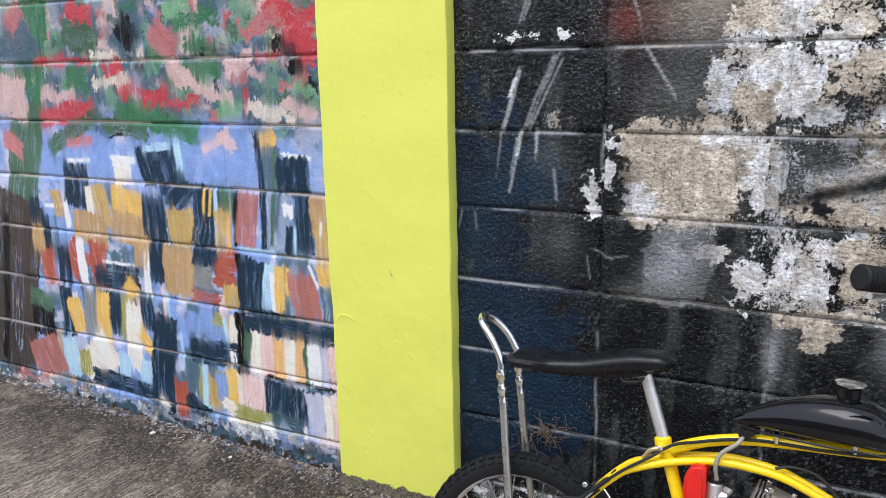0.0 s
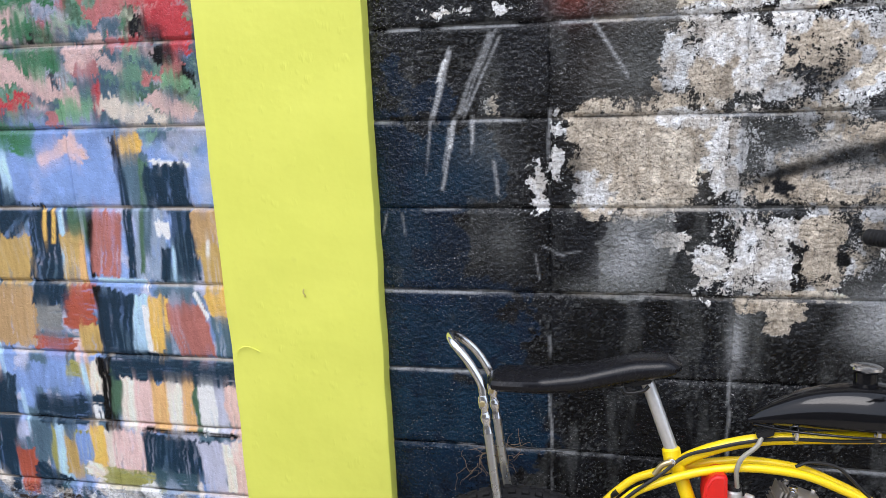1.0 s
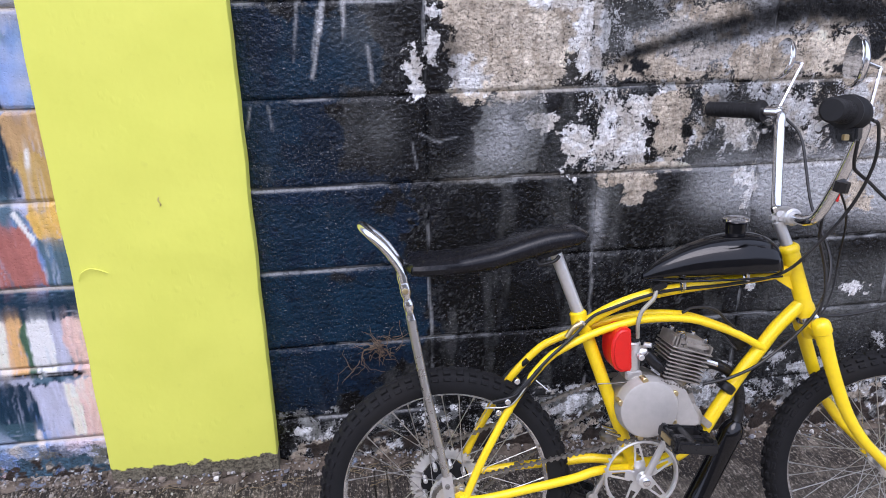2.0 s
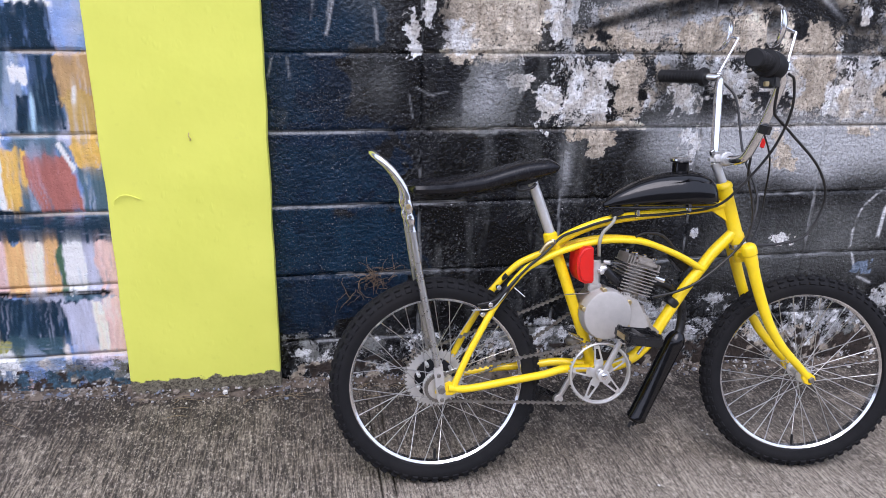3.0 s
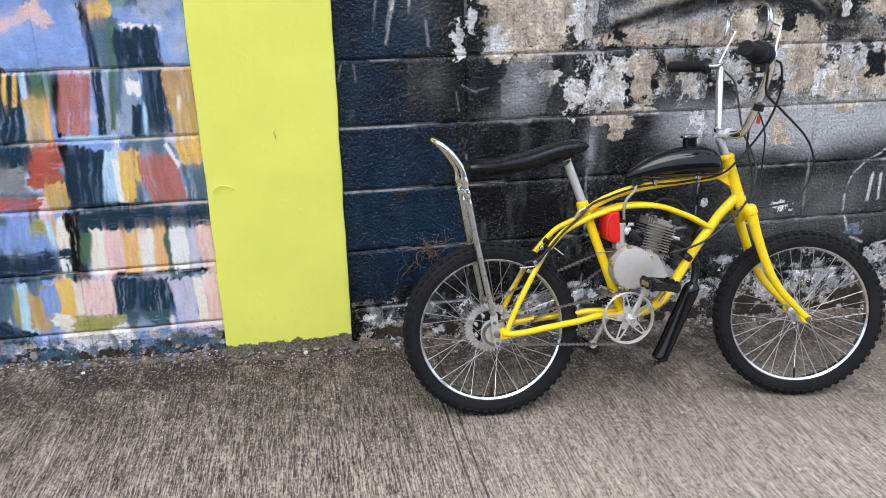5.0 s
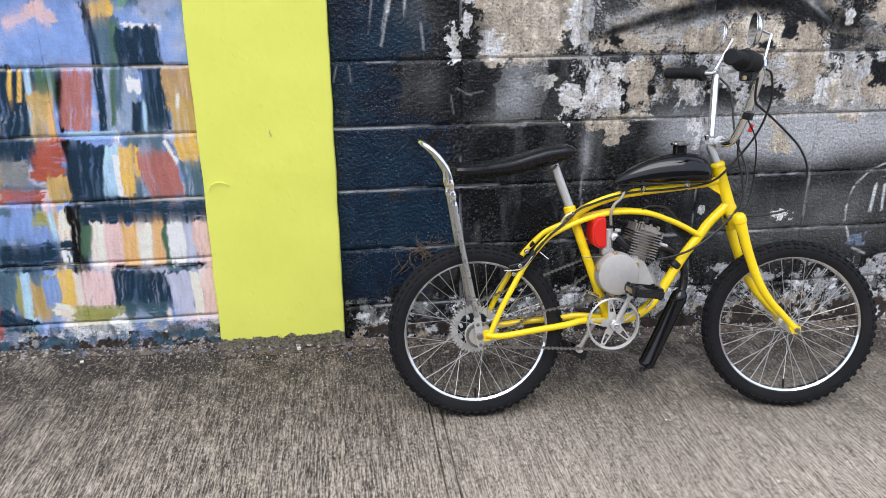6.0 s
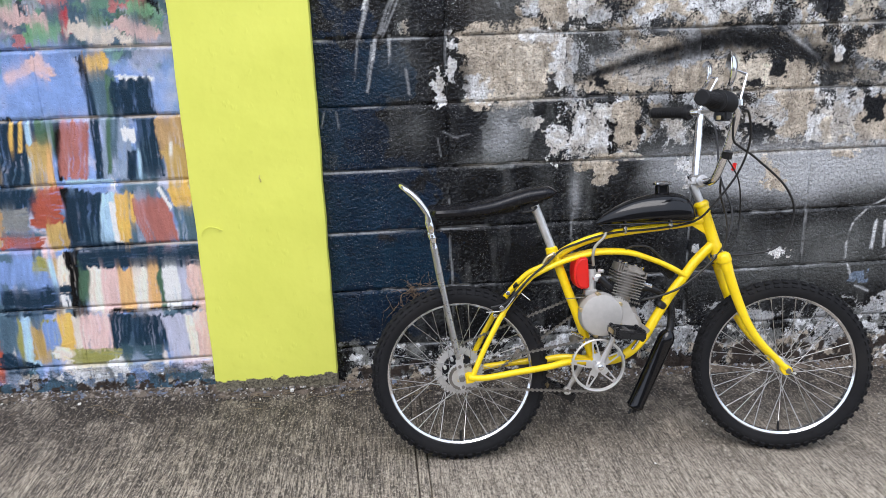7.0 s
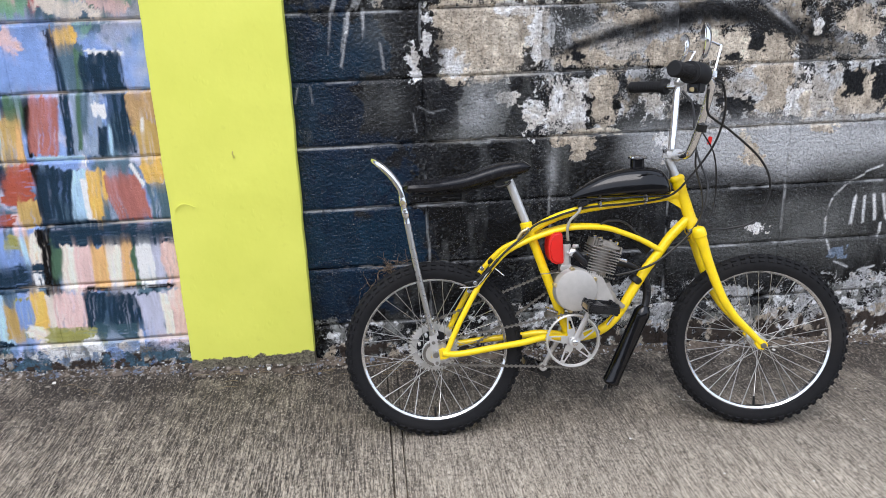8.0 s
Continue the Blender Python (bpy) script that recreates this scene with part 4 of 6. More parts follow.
ink = np.arange((NX + 1) * (NZ + 1)).reshape(NZ + 1, NX + 1)
quads = np.stack((ink[:-1, :-1], ink[:-1, 1:], ink[1:, 1:], ink[1:, :-1]), -1).reshape(-1, 4)
ring = np.concatenate((ink[0, :-1], ink[:-1, -1], ink[-1, :0:-1], ink[:0:-1, 0]))
back = np.arange(len(ring)) + ink.size
sides = np.stack((ring, back, np.roll(back, -1), np.roll(ring, -1)), -1)
faces = quads.tolist() + sides.tolist() + [back[::-1].tolist()]
TOOTH = (fbm(XX, ZZ, 0.03, 71, 3) - 0.5) * 0.0022 + (fbm(XX, ZZ, 0.16, 72, 2) - 0.5) * 0.003
for r in range(ROWS_UP):
    for c in range(COLS):
        js, is_ = slice(r * NZ, r * NZ + NZ + 1), slice(c * NX, c * NX + NX + 1)
        X, Z = XX[js, is_], ZZ[js, is_]
        ex = np.minimum(X - X[0, 0], X[0, -1] - X)
        ez = np.minimum(Z - Z[0, 0], Z[-1, 0] - Z)
        wob = (vnoise(X, Z, 0.06, 5) - 0.5) * 0.004
        joint_x = 0.0050 * (1 - ease(ex + wob, 0.002, 0.009)) * (1.0 if X[0, 0] > -0.1 else 0.35)
        joint_z = 0.0060 * (1 - ease(ez + wob, 0.002, 0.009))
        Y = np.maximum(joint_x, joint_z) + TOOTH[js, is_]
        front = np.stack((X, Y, Z), -1).reshape(-1, 3)
        rear = front[ring].copy()
        rear[:, 1] = 0.085
        me = bpy.data.meshes.new("block")
        me.from_pydata(np.concatenate((front, rear)).tolist(), [], faces)
        col = me.attributes.new("paint", "FLOAT_COLOR", "POINT")
        rgba = np.ones((ink.size + len(ring), 4), np.float32)
        flat = PAINT[js, is_].reshape(-1, 3)
        rgba[:ink.size, :3], rgba[ink.size:, :3] = flat, flat[ring]
        col.data.foreach_set("color", rgba.ravel())
        low = me.attributes.new("under", "FLOAT_COLOR", "POINT")
        flat = UNDER[js, is_].reshape(-1, 3)
        rgba[:ink.size, :3], rgba[ink.size:, :3] = flat, flat[ring]
        low.data.foreach_set("color", rgba.ravel())
        br = me.attributes.new("chip", "FLOAT", "POINT")
        vals = np.full(ink.size + len(ring), -0.3, np.float32)
        vals[:ink.size] = CHIP[js, is_].ravel()
        br.data.foreach_set("value", vals)
        me.shade_smooth()
        me.materials.append(MURAL)
        new("block", me).parent = wall


def slab_bm(x0, x1, z0, z1, depth, step=0.02):
    """A plastered pier: a grid front with soft, slightly wavering edges, and its two sides."""
    bm = bmesh.new()
    nx, nz = int((x1 - x0) / step), int((z1 - z0) / step)
    prof = [(x0, 0.03), (x0 + 0.001, -depth + 0.007), (x0 + 0.003, -depth + 0.002)]
    prof += [(x0 + 0.008 + (x1 - x0 - 0.016) * i / nx, -depth) for i in range(nx + 1)]
    prof += [(x1 - 0.003, -depth + 0.002), (x1 - 0.001, -depth + 0.007), (x1, 0.03)]
    grid = []
    for j in range(nz + 1):
        z = z0 + (z1 - z0) * j / nz
        row = []
        for x, y in prof:
            wave = 0.004 * (noise.noise((x * 4, z * 5, 1)) ) + 0.0015 * noise.noise((x * 30, z * 30, 2))
            side = 0.003 * noise.noise((x * 2, z * 9, 5))
            lift = 0.018 * noise.noise((x * 16, 3, 0)) + 0.01 * noise.noise((x * 60, 8, 0)) if j == 0 else 0
            row.append(bm.verts.new((x + side, y + wave if y < 0 else y, z + lift)))
        grid.append(row)
    for a, b in zip(grid, grid[1:]):
        for i in range(len(a) - 1):
            bm.faces.new((a[i], a[i + 1], b[i + 1], b[i]))
    return bm


tagged(part("pillar", slab_bm(-0.404, 0.006, -0.05, 1.9, 0.040), LIME), "lime yellow painted pier with a chipped foot", "pillar", kind="structure")


# ---------------------------------------------------------------- pavement
def ground_z(x):
    return 0.006 - 0.03 * max(-3.0, min(3.0, x))


def slab(x0, x1, y0, y1, name, label):
    bm = bmesh.new()
    nx = max(2, int((x1 - x0) / 0.25))
    ny = max(2, int((y1 - y0) / 0.5))
    grid = [[bm.verts.new((x0 + (x1 - x0) * i / nx, y0 + (y1 - y0) * j / ny, ground_z(x0 + (x1 - x0) * i / nx))) for i in range(nx + 1)] for j in range(ny + 1)]
    for a, b in zip(grid, grid[1:]):
        for i in range(nx):
            bm.faces.new((a[i], a[i + 1], b[i + 1], b[i]))
    edge = [e for e in bm.edges if e.is_boundary]
    ext = bmesh.ops.extrude_edge_only(bm, edges=edge)
    for v in ext["geom"]:
        if isinstance(v, bmesh.types.BMVert):
            v.co.z -= 0.012
            v.co.x += 0.003 * (1 if v.co.x > (x0 + x1) / 2 else -1)
    bmesh.ops.recalc_face_normals(bm, faces=bm.faces)
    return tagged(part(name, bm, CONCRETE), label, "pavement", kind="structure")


bm = bmesh.new()
bmesh.ops.create_grid(bm, x_segments=8, y_segments=8, size=400, matrix=Matrix.Translation((0, -399.9, -0.16)))
tagged(part("ground", bm, CONCRETE), "grey concrete and asphalt ground reaching to the horizon", "ground", kind="structure")
JOINT = 0.262
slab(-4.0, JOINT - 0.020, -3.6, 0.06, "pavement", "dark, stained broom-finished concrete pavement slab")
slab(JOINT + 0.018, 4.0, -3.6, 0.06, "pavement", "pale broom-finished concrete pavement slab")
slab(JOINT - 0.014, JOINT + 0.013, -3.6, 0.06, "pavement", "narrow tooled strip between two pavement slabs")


# ---------------------------------------------------------------- shapes for the bicycle
def smooth_path(points, per=8):
    """Catmull-Rom through the points."""
    p = [Vector(q) for q in points]
    if len(p) < 3:
        return p
    p = [2 * p[0] - p[1]] + p + [2 * p[-1] - p[-2]]
    out = []
    for a, b, c, d in zip(p, p[1:], p[2:], p[3:]):
        for k in range(per):
            t = k / per
            out.append(0.5 * (2 * b + (c - a) * t + (2 * a - 5 * b + 4 * c - d) * t * t + (3 * b - a - 3 * c + d) * t ** 3))
    return out + [p[-2]]


def tube(points, r, bm=None, per=8, seg=12, flat=1.0, closed_ends=True):
    """A round tube along a smooth path; r is one radius or one for each end."""
    bm = bm or bmesh.new()
    path = smooth_path(points, per)
    r0, r1 = r if isinstance(r, tuple) else (r, r)
    rings, side = [], None
    for i, q in enumerate(path):
        d = (path[min(i + 1, len(path) - 1)] - path[max(i - 1, 0)]).normalized()
        side = d.orthogonal().normalized() if side is None else (side - d * side.dot(d)).normalized()
        up = d.cross(side)
        rad = r0 + (r1 - r0) * i / (len(path) - 1)
        rings.append([bm.verts.new(q + (side * math.cos(a) + up * math.sin(a) * flat) * rad) for a in (2 * math.pi * k / seg for k in range(seg))])
    for a, b in zip(rings, rings[1:]):
        for k in range(seg):
            bm.faces.new((a[k], a[(k + 1) % seg], b[(k + 1) % seg], b[k]))
    if closed_ends:
        bm.faces.new(rings[0][::-1])
        bm.faces.new(rings[-1])
    return bm


def turned(p0, p1, profile, bm=None, seg=28):
    """A solid of revolution from p0 to p1; profile rows are (share of the way, radius)."""
    bm = bm or bmesh.new()
    p0, p1 = Vector(p0), Vector(p1)
    d = (p1 - p0).normalized()
    s = d.orthogonal().normalized()
    u = d.cross(s)
    rings = []
    for f, rad in profile:
        c = p0 + (p1 - p0) * f
        rings.append([bm.verts.new(c + (s * math.cos(a) + u * math.sin(a)) * max(rad, 1e-5)) for a in (2 * math.pi * k / seg for k in range(seg))])
    for a, b in zip(rings, rings[1:]):
        for k in range(seg):
            bm.faces.new((a[k], a[(k + 1) % seg], b[(k + 1) % seg], b[k]))
    bm.faces.new(rings[0][::-1])
    bm.faces.new(rings[-1])
    return bm


def rod(p0, p1, r, bm=None, seg=12, lip=0.0):
    n = (Vector(p1) - Vector(p0)).length
    e = min(0.2, (lip or r * 0.2) / max(n, 1e-4))
    return turned(p0, p1, [(0, r * 0.8), (e, r), (1 - e, r), (1, r * 0.8)], bm, seg)


def brick(centre, size, turn=None, bm=None, soft=0.15):
    """A box with bevelled edges."""
    mine = bmesh.new()
    m = Matrix.Translation(centre) @ (turn.to_4x4() if turn else Matrix()) @ Matrix.Diagonal((*size, 1))
    bmesh.ops.create_cube(mine, size=1, matrix=m)
    bmesh.ops.bevel(mine, geom=list(mine.edges), offset=min(size) * soft, segments=2, affect="EDGES")
    if bm is None:
        return mine
    me = bpy.data.meshes.new("tmp")
    mine.to_mesh(me)
    mine.free()
    bm.from_mesh(me)
    bpy.data.meshes.remove(me)
    return bm


def plate(outline, y0, y1, bm=None, hole=()):
    """A flat plate in the bicycle's plane, cut to an outline of (u, w) and y0..y1 thick."""
    bm = bm or bmesh.new()
    front = [bm.verts.new((u, y0, w)) for u, w in outline]
    rear = [bm.verts.new((u, y1, w)) for u, w in outline]
    bm.faces.new(front)
    bm.faces.new(rear[::-1])
    n = len(front)
    for k in range(n):
        bm.faces.new((front[k], rear[k], rear[(k + 1) % n], front[(k + 1) % n]))
    bmesh.ops.recalc_face_normals(bm, faces=bm.faces)
    return bm


# ---------------------------------------------------------------- the motorised bicycle, leaning on the wall
heading, lean = radians(-1.5), math.atan(0.187)
along = Vector((math.cos(heading), math.sin(heading), -0.03)).normalized()
near = along.cross(Vector((0, math.sin(lean), math.cos(lean)))).normalized()
upward = near.cross(along)
base = Vector((0.387, -0.4925, 0.010)) - 0.013 * along - 0.015 * upward
bike = new("motorized_bicycle")
bike.empty_display_size = 0.1
bike.matrix_world = Matrix.Translation(base) @ Matrix((along, -near, upward)).transposed().to_4x4()
tagged(bike, "yellow motorised bicycle with black banana seat leaning on the painted wall", "bicycle")
R_TYRE, R_RIM, HUB = 0.252, 0.2095, 0.250


def tyre_bm(side_r=0.0245):
    """A ring of rubber with knobs round the tread, in the plane y = 0."""
    bm = bmesh.new()
    seg, ring = 72, 14
    mid = R_TYRE - side_r - 0.003
    rows = []
    for i in range(seg):
        a = 2 * math.pi * i / seg
        row = []
        for k in range(ring):
            b = 2 * math.pi * k / ring
            rr, yy = mid + side_r * math.cos(b), side_r * 1.02 * math.sin(b)
            if math.cos(b) < -0.55:
                rr = mid - side_r * 0.75
            row.append(bm.verts.new((rr * math.cos(a), yy, rr * math.sin(a))))
        rows.append(row)
    for i in range(seg):
        for k in range(ring):
            bm.faces.new((rows[i][k], rows[i][(k + 1) % ring], rows[(i + 1) % seg][(k + 1) % ring], rows[(i + 1) % seg][k]))
    for i in range(60):
        for lane, (ang, half, tall) in enumerate(((0.0, 0.0042, 0.0035), (0.62, 0.0038, 0.0045), (-0.62, 0.0038, 0.0045), (1.12, 0.0036, 0.0035), (-1.12, 0.0036, 0.0035))):
            a = 2 * math.pi * (i + (0.5 if lane % 2 else 0)) / 60
            out = Vector((math.cos(a) * math.cos(ang), math.sin(ang), math.sin(a) * math.cos(ang)))
            fore = Vector((-math.sin(a), 0, math.cos(a)))
            cross = out.cross(fore)
            c = Vector((mid * math.cos(a), 0, mid * math.sin(a))) + out * side_r
            v = []
            for h, s in ((-0.001, 1.0), (tall, 0.75)):
                for e, f in ((-1, -1), (1, -1), (1, 1), (-1, 1)):
                    v.append(bm.verts.new(c + out * h + fore * e * 0.0078 * s + cross * f * half * s))
            for q in ((4, 5, 6, 7), (0, 1, 5, 4), (1, 2, 6, 5), (2, 3, 7, 6), (3, 0, 4, 7)):
                bm.faces.new([v[n] for n in q])
    bmesh.ops.recalc_face_normals(bm, faces=bm.faces)
    return bm


def rim_bm():
    bm = bmesh.new()
    prof = [(0.010, R_RIM + 0.006), (0.013, R_RIM + 0.0045), (0.0125, R_RIM - 0.006), (0.008, R_RIM - 0.011), (-0.008, R_RIM - 0.011), (-0.0125, R_RIM - 0.006), (-0.013, R_RIM + 0.0045), (-0.010, R_RIM + 0.006)]
    seg = 72
    rows = [[bm.verts.new((r * math.cos(a), y, r * math.sin(a))) for y, r in prof] for a in (2 * math.pi * i / seg for i in range(seg))]
    for i in range(seg):
        for k in range(len(prof)):
            bm.faces.new((rows[i][k], rows[i][(k + 1) % 8], rows[(i + 1) % seg][(k + 1) % 8], rows[(i + 1) % seg][k]))
    bmesh.ops.recalc_face_normals(bm, faces=bm.faces)
    return bm


def wheel(name, m, hub_profile, width, flange, start):
    w = part(name, rim_bm(), CHROME, bike, "chromed steel rim")
    w.matrix_local = m
    part("tyre", tyre_bm(), RUBBER, w, "black knobbly rubber tyre")
    part("hub", turned((0, -width, 0), (0, width, 0), hub_profile), ALLOY, w, "dull alloy hub")
    spoke = None
    for i in range(36):
        side = 1 if i % 2 else -1
        a = 2 * math.pi * i / 36 + start
        lead = (1 if (i // 2) % 2 else -1) * radians(62)
        p0 = Vector((flange * math.cos(a + lead), side * width * 0.62, flange * math.sin(a + lead)))
        p1 = Vector(((R_RIM - 0.009) * math.cos(a), side * 0.003, (R_RIM - 0.009) * math.sin(a)))
        if spoke is None:
            me = part("spoke", turned((0, 0, 0), (0, 0, 1), [(0, 0.0010), (0.93, 0.0010), (0.935, 0.0018), (1, 0.0018)], seg=6), STEEL, w)
            spoke = me
        else:
            me = new("spoke", spoke.data)
            me.parent = w
        d = p1 - p0
        me.matrix_local = Matrix.Translation(p0) @ d.to_track_quat("Z", "Y").to_matrix().to_4x4() @ Matrix.Diagonal((1, 1, d.length, 1))
    part("valve", rod((0, 0, -R_RIM + 0.012), (0, 0, -R_RIM + 0.04), 0.0035), SATIN, w)
    return w


STEER = radians(-10)
rear = wheel("rear_wheel", Matrix.Translation((0, 0, HUB)), [(0, 0.008), (0.18, 0.008), (0.2, 0.036), (0.27, 0.037), (0.3, 0.024), (0.5, 0.019), (0.7, 0.024), (0.73, 0.03), (0.8, 0.03), (0.82, 0.008), (1, 0.008)], 0.062, 0.031, 0.05)
front_w = wheel("front_wheel", Matrix.Translation((0.937, -0.010, HUB)) @ Matrix.Rotation(STEER, 4, "Z"), [(0, 0.005), (0.2, 0.006), (0.22, 0.02), (0.28, 0.02), (0.32, 0.013), (0.68, 0.013), (0.72, 0.02), (0.78, 0.02), (0.8, 0.006), (1, 0.005)], 0.050, 0.018, 0.0)


def toothed(radius, teeth, y0, y1, inner):
    """A toothed ring."""
    bm = bmesh.new()
    n = teeth * 4
    rows = []
    for i in range(n):
        a = 2 * math.pi * i / n
        r = radius + (0.0035 if i % 4 in (1, 2) else -0.0025)
        rows.append([bm.verts.new((q * math.cos(a), y, q * math.sin(a))) for q, y in ((inner, y0), (r, y0), (r, y1), (inner, y1))])
    for a, b in zip(rows, rows[1:] + rows[:1]):
        for k in range(4):
            bm.faces.new((a[k], a[(k + 1) % 4], b[(k + 1) % 4], b[k]))
    bmesh.ops.recalc_face_normals(bm, faces=bm.faces)
    return bm


bm = toothed(0.069, 44, 0.026, 0.030, 0.050)
for q in range(9):
    a = 2 * math.pi * q / 9
    brick((0.055 * math.cos(a), 0.028, 0.055 * math.sin(a)), (0.020, 0.004, 0.008), Matrix.Rotation(-a, 3, "Y"), bm)
for k in range(9):
    a = 2 * math.pi * k / 9
    rod((0.045 * math.cos(a), -0.004, 0.045 * math.sin(a)), (0.045 * math.cos(a), 0.024, 0.045 * math.sin(a)), 0.0045, bm)
part("drive_sprocket", bm, ALLOY, rear, "large silver engine drive sprocket")
# black disc added as the dark gap between sprocket ring and hub plate
part("gap_disc", turned((0, 0.018, 0), (0, 0.025, 0), [(0, 0.046), (0.2, 0.049), (0.8, 0.049), (1, 0.046)]), RUBBER, rear, "black disc as the dark gap inside the sprocket")
bm = turned((0, -0.040, 0), (0, -0.034, 0), [(0, 0.034), (0.15, 0.038), (0.85, 0.038), (1, 0.034)], seg=36)
for q in range(6):
    a = 2 * math.pi * q / 6 + 0.4
    rod((0.029 * math.cos(a), -0.043, 0.029 * math.sin(a)), (0.029 * math.cos(a), -0.036, 0.029 * math.sin(a)), 0.0048, bm)
part("hub_plate", bm, ALLOY, rear, "bright round hub plate")
part("cog", toothed(0.030, 16, -0.047, -0.043, 0.012), ALLOY, rear, "small dark pedal cog")

# frame
BB = Vector((0.388, 0, 0.276))
SEAT_TOP = Vector((0.264, 0, 0.602))
HEAD_TOP, HEAD_LOW = Vector((0.694, 0, 0.716)), Vector((0.742, 0, 0.584))
bm = rod(BB, SEAT_TOP, 0.0132)
part("seat_tube", bm, YELLOW, bike)
part("seat_lug", rod(SEAT_TOP - Vector((-0.004, 0, 0.025)), SEAT_TOP + Vector((-0.003, 0, 0.006)), 0.0170), YELLOW, bike)
part("head_tube", turned(HEAD_TOP, HEAD_LOW, [(0, 0.0175), (0.04, 0.0185), (0.14, 0.0185), (0.17, 0.0165), (0.83, 0.0165), (0.86, 0.0185), (1, 0.0185)]), YELLOW, bike)
part("headset_cup", turned(HEAD_LOW, HEAD_LOW + (HEAD_LOW - HEAD_TOP) * 0.13, [(0, 0.021), (0.4, 0.0225), (0.6, 0.0225), (1, 0.018)]), CHROME, bike)
part("headset_cup", turned(HEAD_TOP, HEAD_TOP + (HEAD_TOP - HEAD_LOW) * 0.11, [(0, 0.02), (0.3, 0.021), (0.7, 0.019), (1, 0.013)]), YELLOW, bike)
part("top_tube", tube([(0.266, 0, 0.572), (0.300, 0, 0.596), (0.349, 0, 0.619), (0.413, 0, 0.638), (0.493, 0, 0.650), (0.574, 0, 0.659), (0.655, 0, 0.669), (0.706, 0, 0.680)], 0.0112), YELLOW, bike)
part("down_tube", tube([(0.732, 0, 0.612), (0.678, 0, 0.558), (0.648, 0, 0.517), (0.609, 0, 0.466), (0.564, 0, 0.394), (0.533, 0, 0.342), (0.502, 0, 0.308), (0.477, 0, 0.291), (0.445, 0, 0.278), (0.388, 0, 0.274)], 0.0140), YELLOW, bike)
part("gusset", plate([(0.664, 0.662), (0.700, 0.668), (0.716, 0.628), (0.700, 0.640)], -0.004, 0.004), YELLOW, bike)
for side in (-1, 1):
    part("curved_tube", tube([(0.030, side * 0.058, 0.254), (0.042, side * 0.056, 0.282), (0.058, side * 0.054, 0.318), (0.080, side * 0.052, 0.362), (0.130, side * 0.045, 0.450), (0.187, side * 0.036, 0.517), (0.228, side * 0.030, 0.543), (0.297, side * 0.022, 0.570), (0.369, side * 0.020, 0.588), (0.425, side * 0.019, 0.592), (0.489, side * 0.017, 0.587), (0.545, side * 0.014, 0.569), (0.595, side * 0.011, 0.548), (0.650, side * 0.008, 0.518)], 0.0078, per=5), YELLOW, bike)
    part("chain_stay", tube([(0.018, side * 0.060, 0.254), (0.064, side * 0.057, 0.250), (0.165, side * 0.050, 0.263), (0.250, side * 0.038, 0.272), (0.306, side * 0.028, 0.281), (0.388, side * 0.014, 0.276)], (0.0085, 0.0100)), YELLOW, bike)
    part("dropout", plate([(-0.010, 0.252), (0.004, 0.262), (0.020, 0.270), (0.040, 0.262), (0.046, 0.247), (0.028, 0.238), (0.002, 0.236), (-0.012, 0.243)], side * 0.057, side * 0.062), YELLOW, bike)
part("bottom_bracket", rod(BB + Vector((0, -0.036, 0)), BB + Vector((0, 0.036, 0)), 0.021), YELLOW, bike)
part("bridge", rod((0.118, -0.047, 0.425), (0.118, 0.047, 0.425), 0.007), YELLOW, bike)

# fork, turned a little to the right
bm = turned((0.746, 0, 0.572), (0.758, 0, 0.540), [(0, 0.021), (1, 0.019)])
brick((0.753, -0.004, 0.556), (0.030, 0.125, 0.030), Matrix.Rotation(STEER, 3, "Z"), bm, 0.3)
fork = part("fork", bm, YELLOW, bike)
for side in (-1, 1):
    du = 0.010 * side
    y = side * 0.058 - 0.004
    part("fork_leg", tube([(0.748 + du, y, 0.572), (0.756 + du, y, 0.545), (0.774 + du, y, 0.492), (0.799 + du, y, 0.430), (0.823 + du, y - 0.002, 0.380), (0.856 + du, y - 0.004, 0.333), (0.900 + du, y - 0.006, 0.288), (0.931 + du, y - 0.008, 0.256)], (0.0158, 0.0088)), YELLOW, fork)
    part("fork_shoulder", turned((0.741 + du, y, 0.590), (0.757 + du, y, 0.540), [(0, 0.010), (0.08, 0.0155), (0.20, 0.0182), (0.45, 0.0190), (0.52, 0.0185), (0.56, 0.0162), (1, 0.0158)]), YELLOW, fork)
    part("axle_nut", rod((0.937 + du, y - 0.018, HUB), (0.937 + du, y + 0.004, HUB), 0.0085, seg=6), CHAIN, fork)
    part("fork_end", plate([(0.916 + du, 0.266), (0.934 + du, 0.268), (0.948 + du, 0.258), (0.950 + du, 0.248), (0.938 + du, 0.237), (0.924 + du, 0.240), (0.914 + du, 0.254)], y - 0.012, y - 0.004), YELLOW, fork)

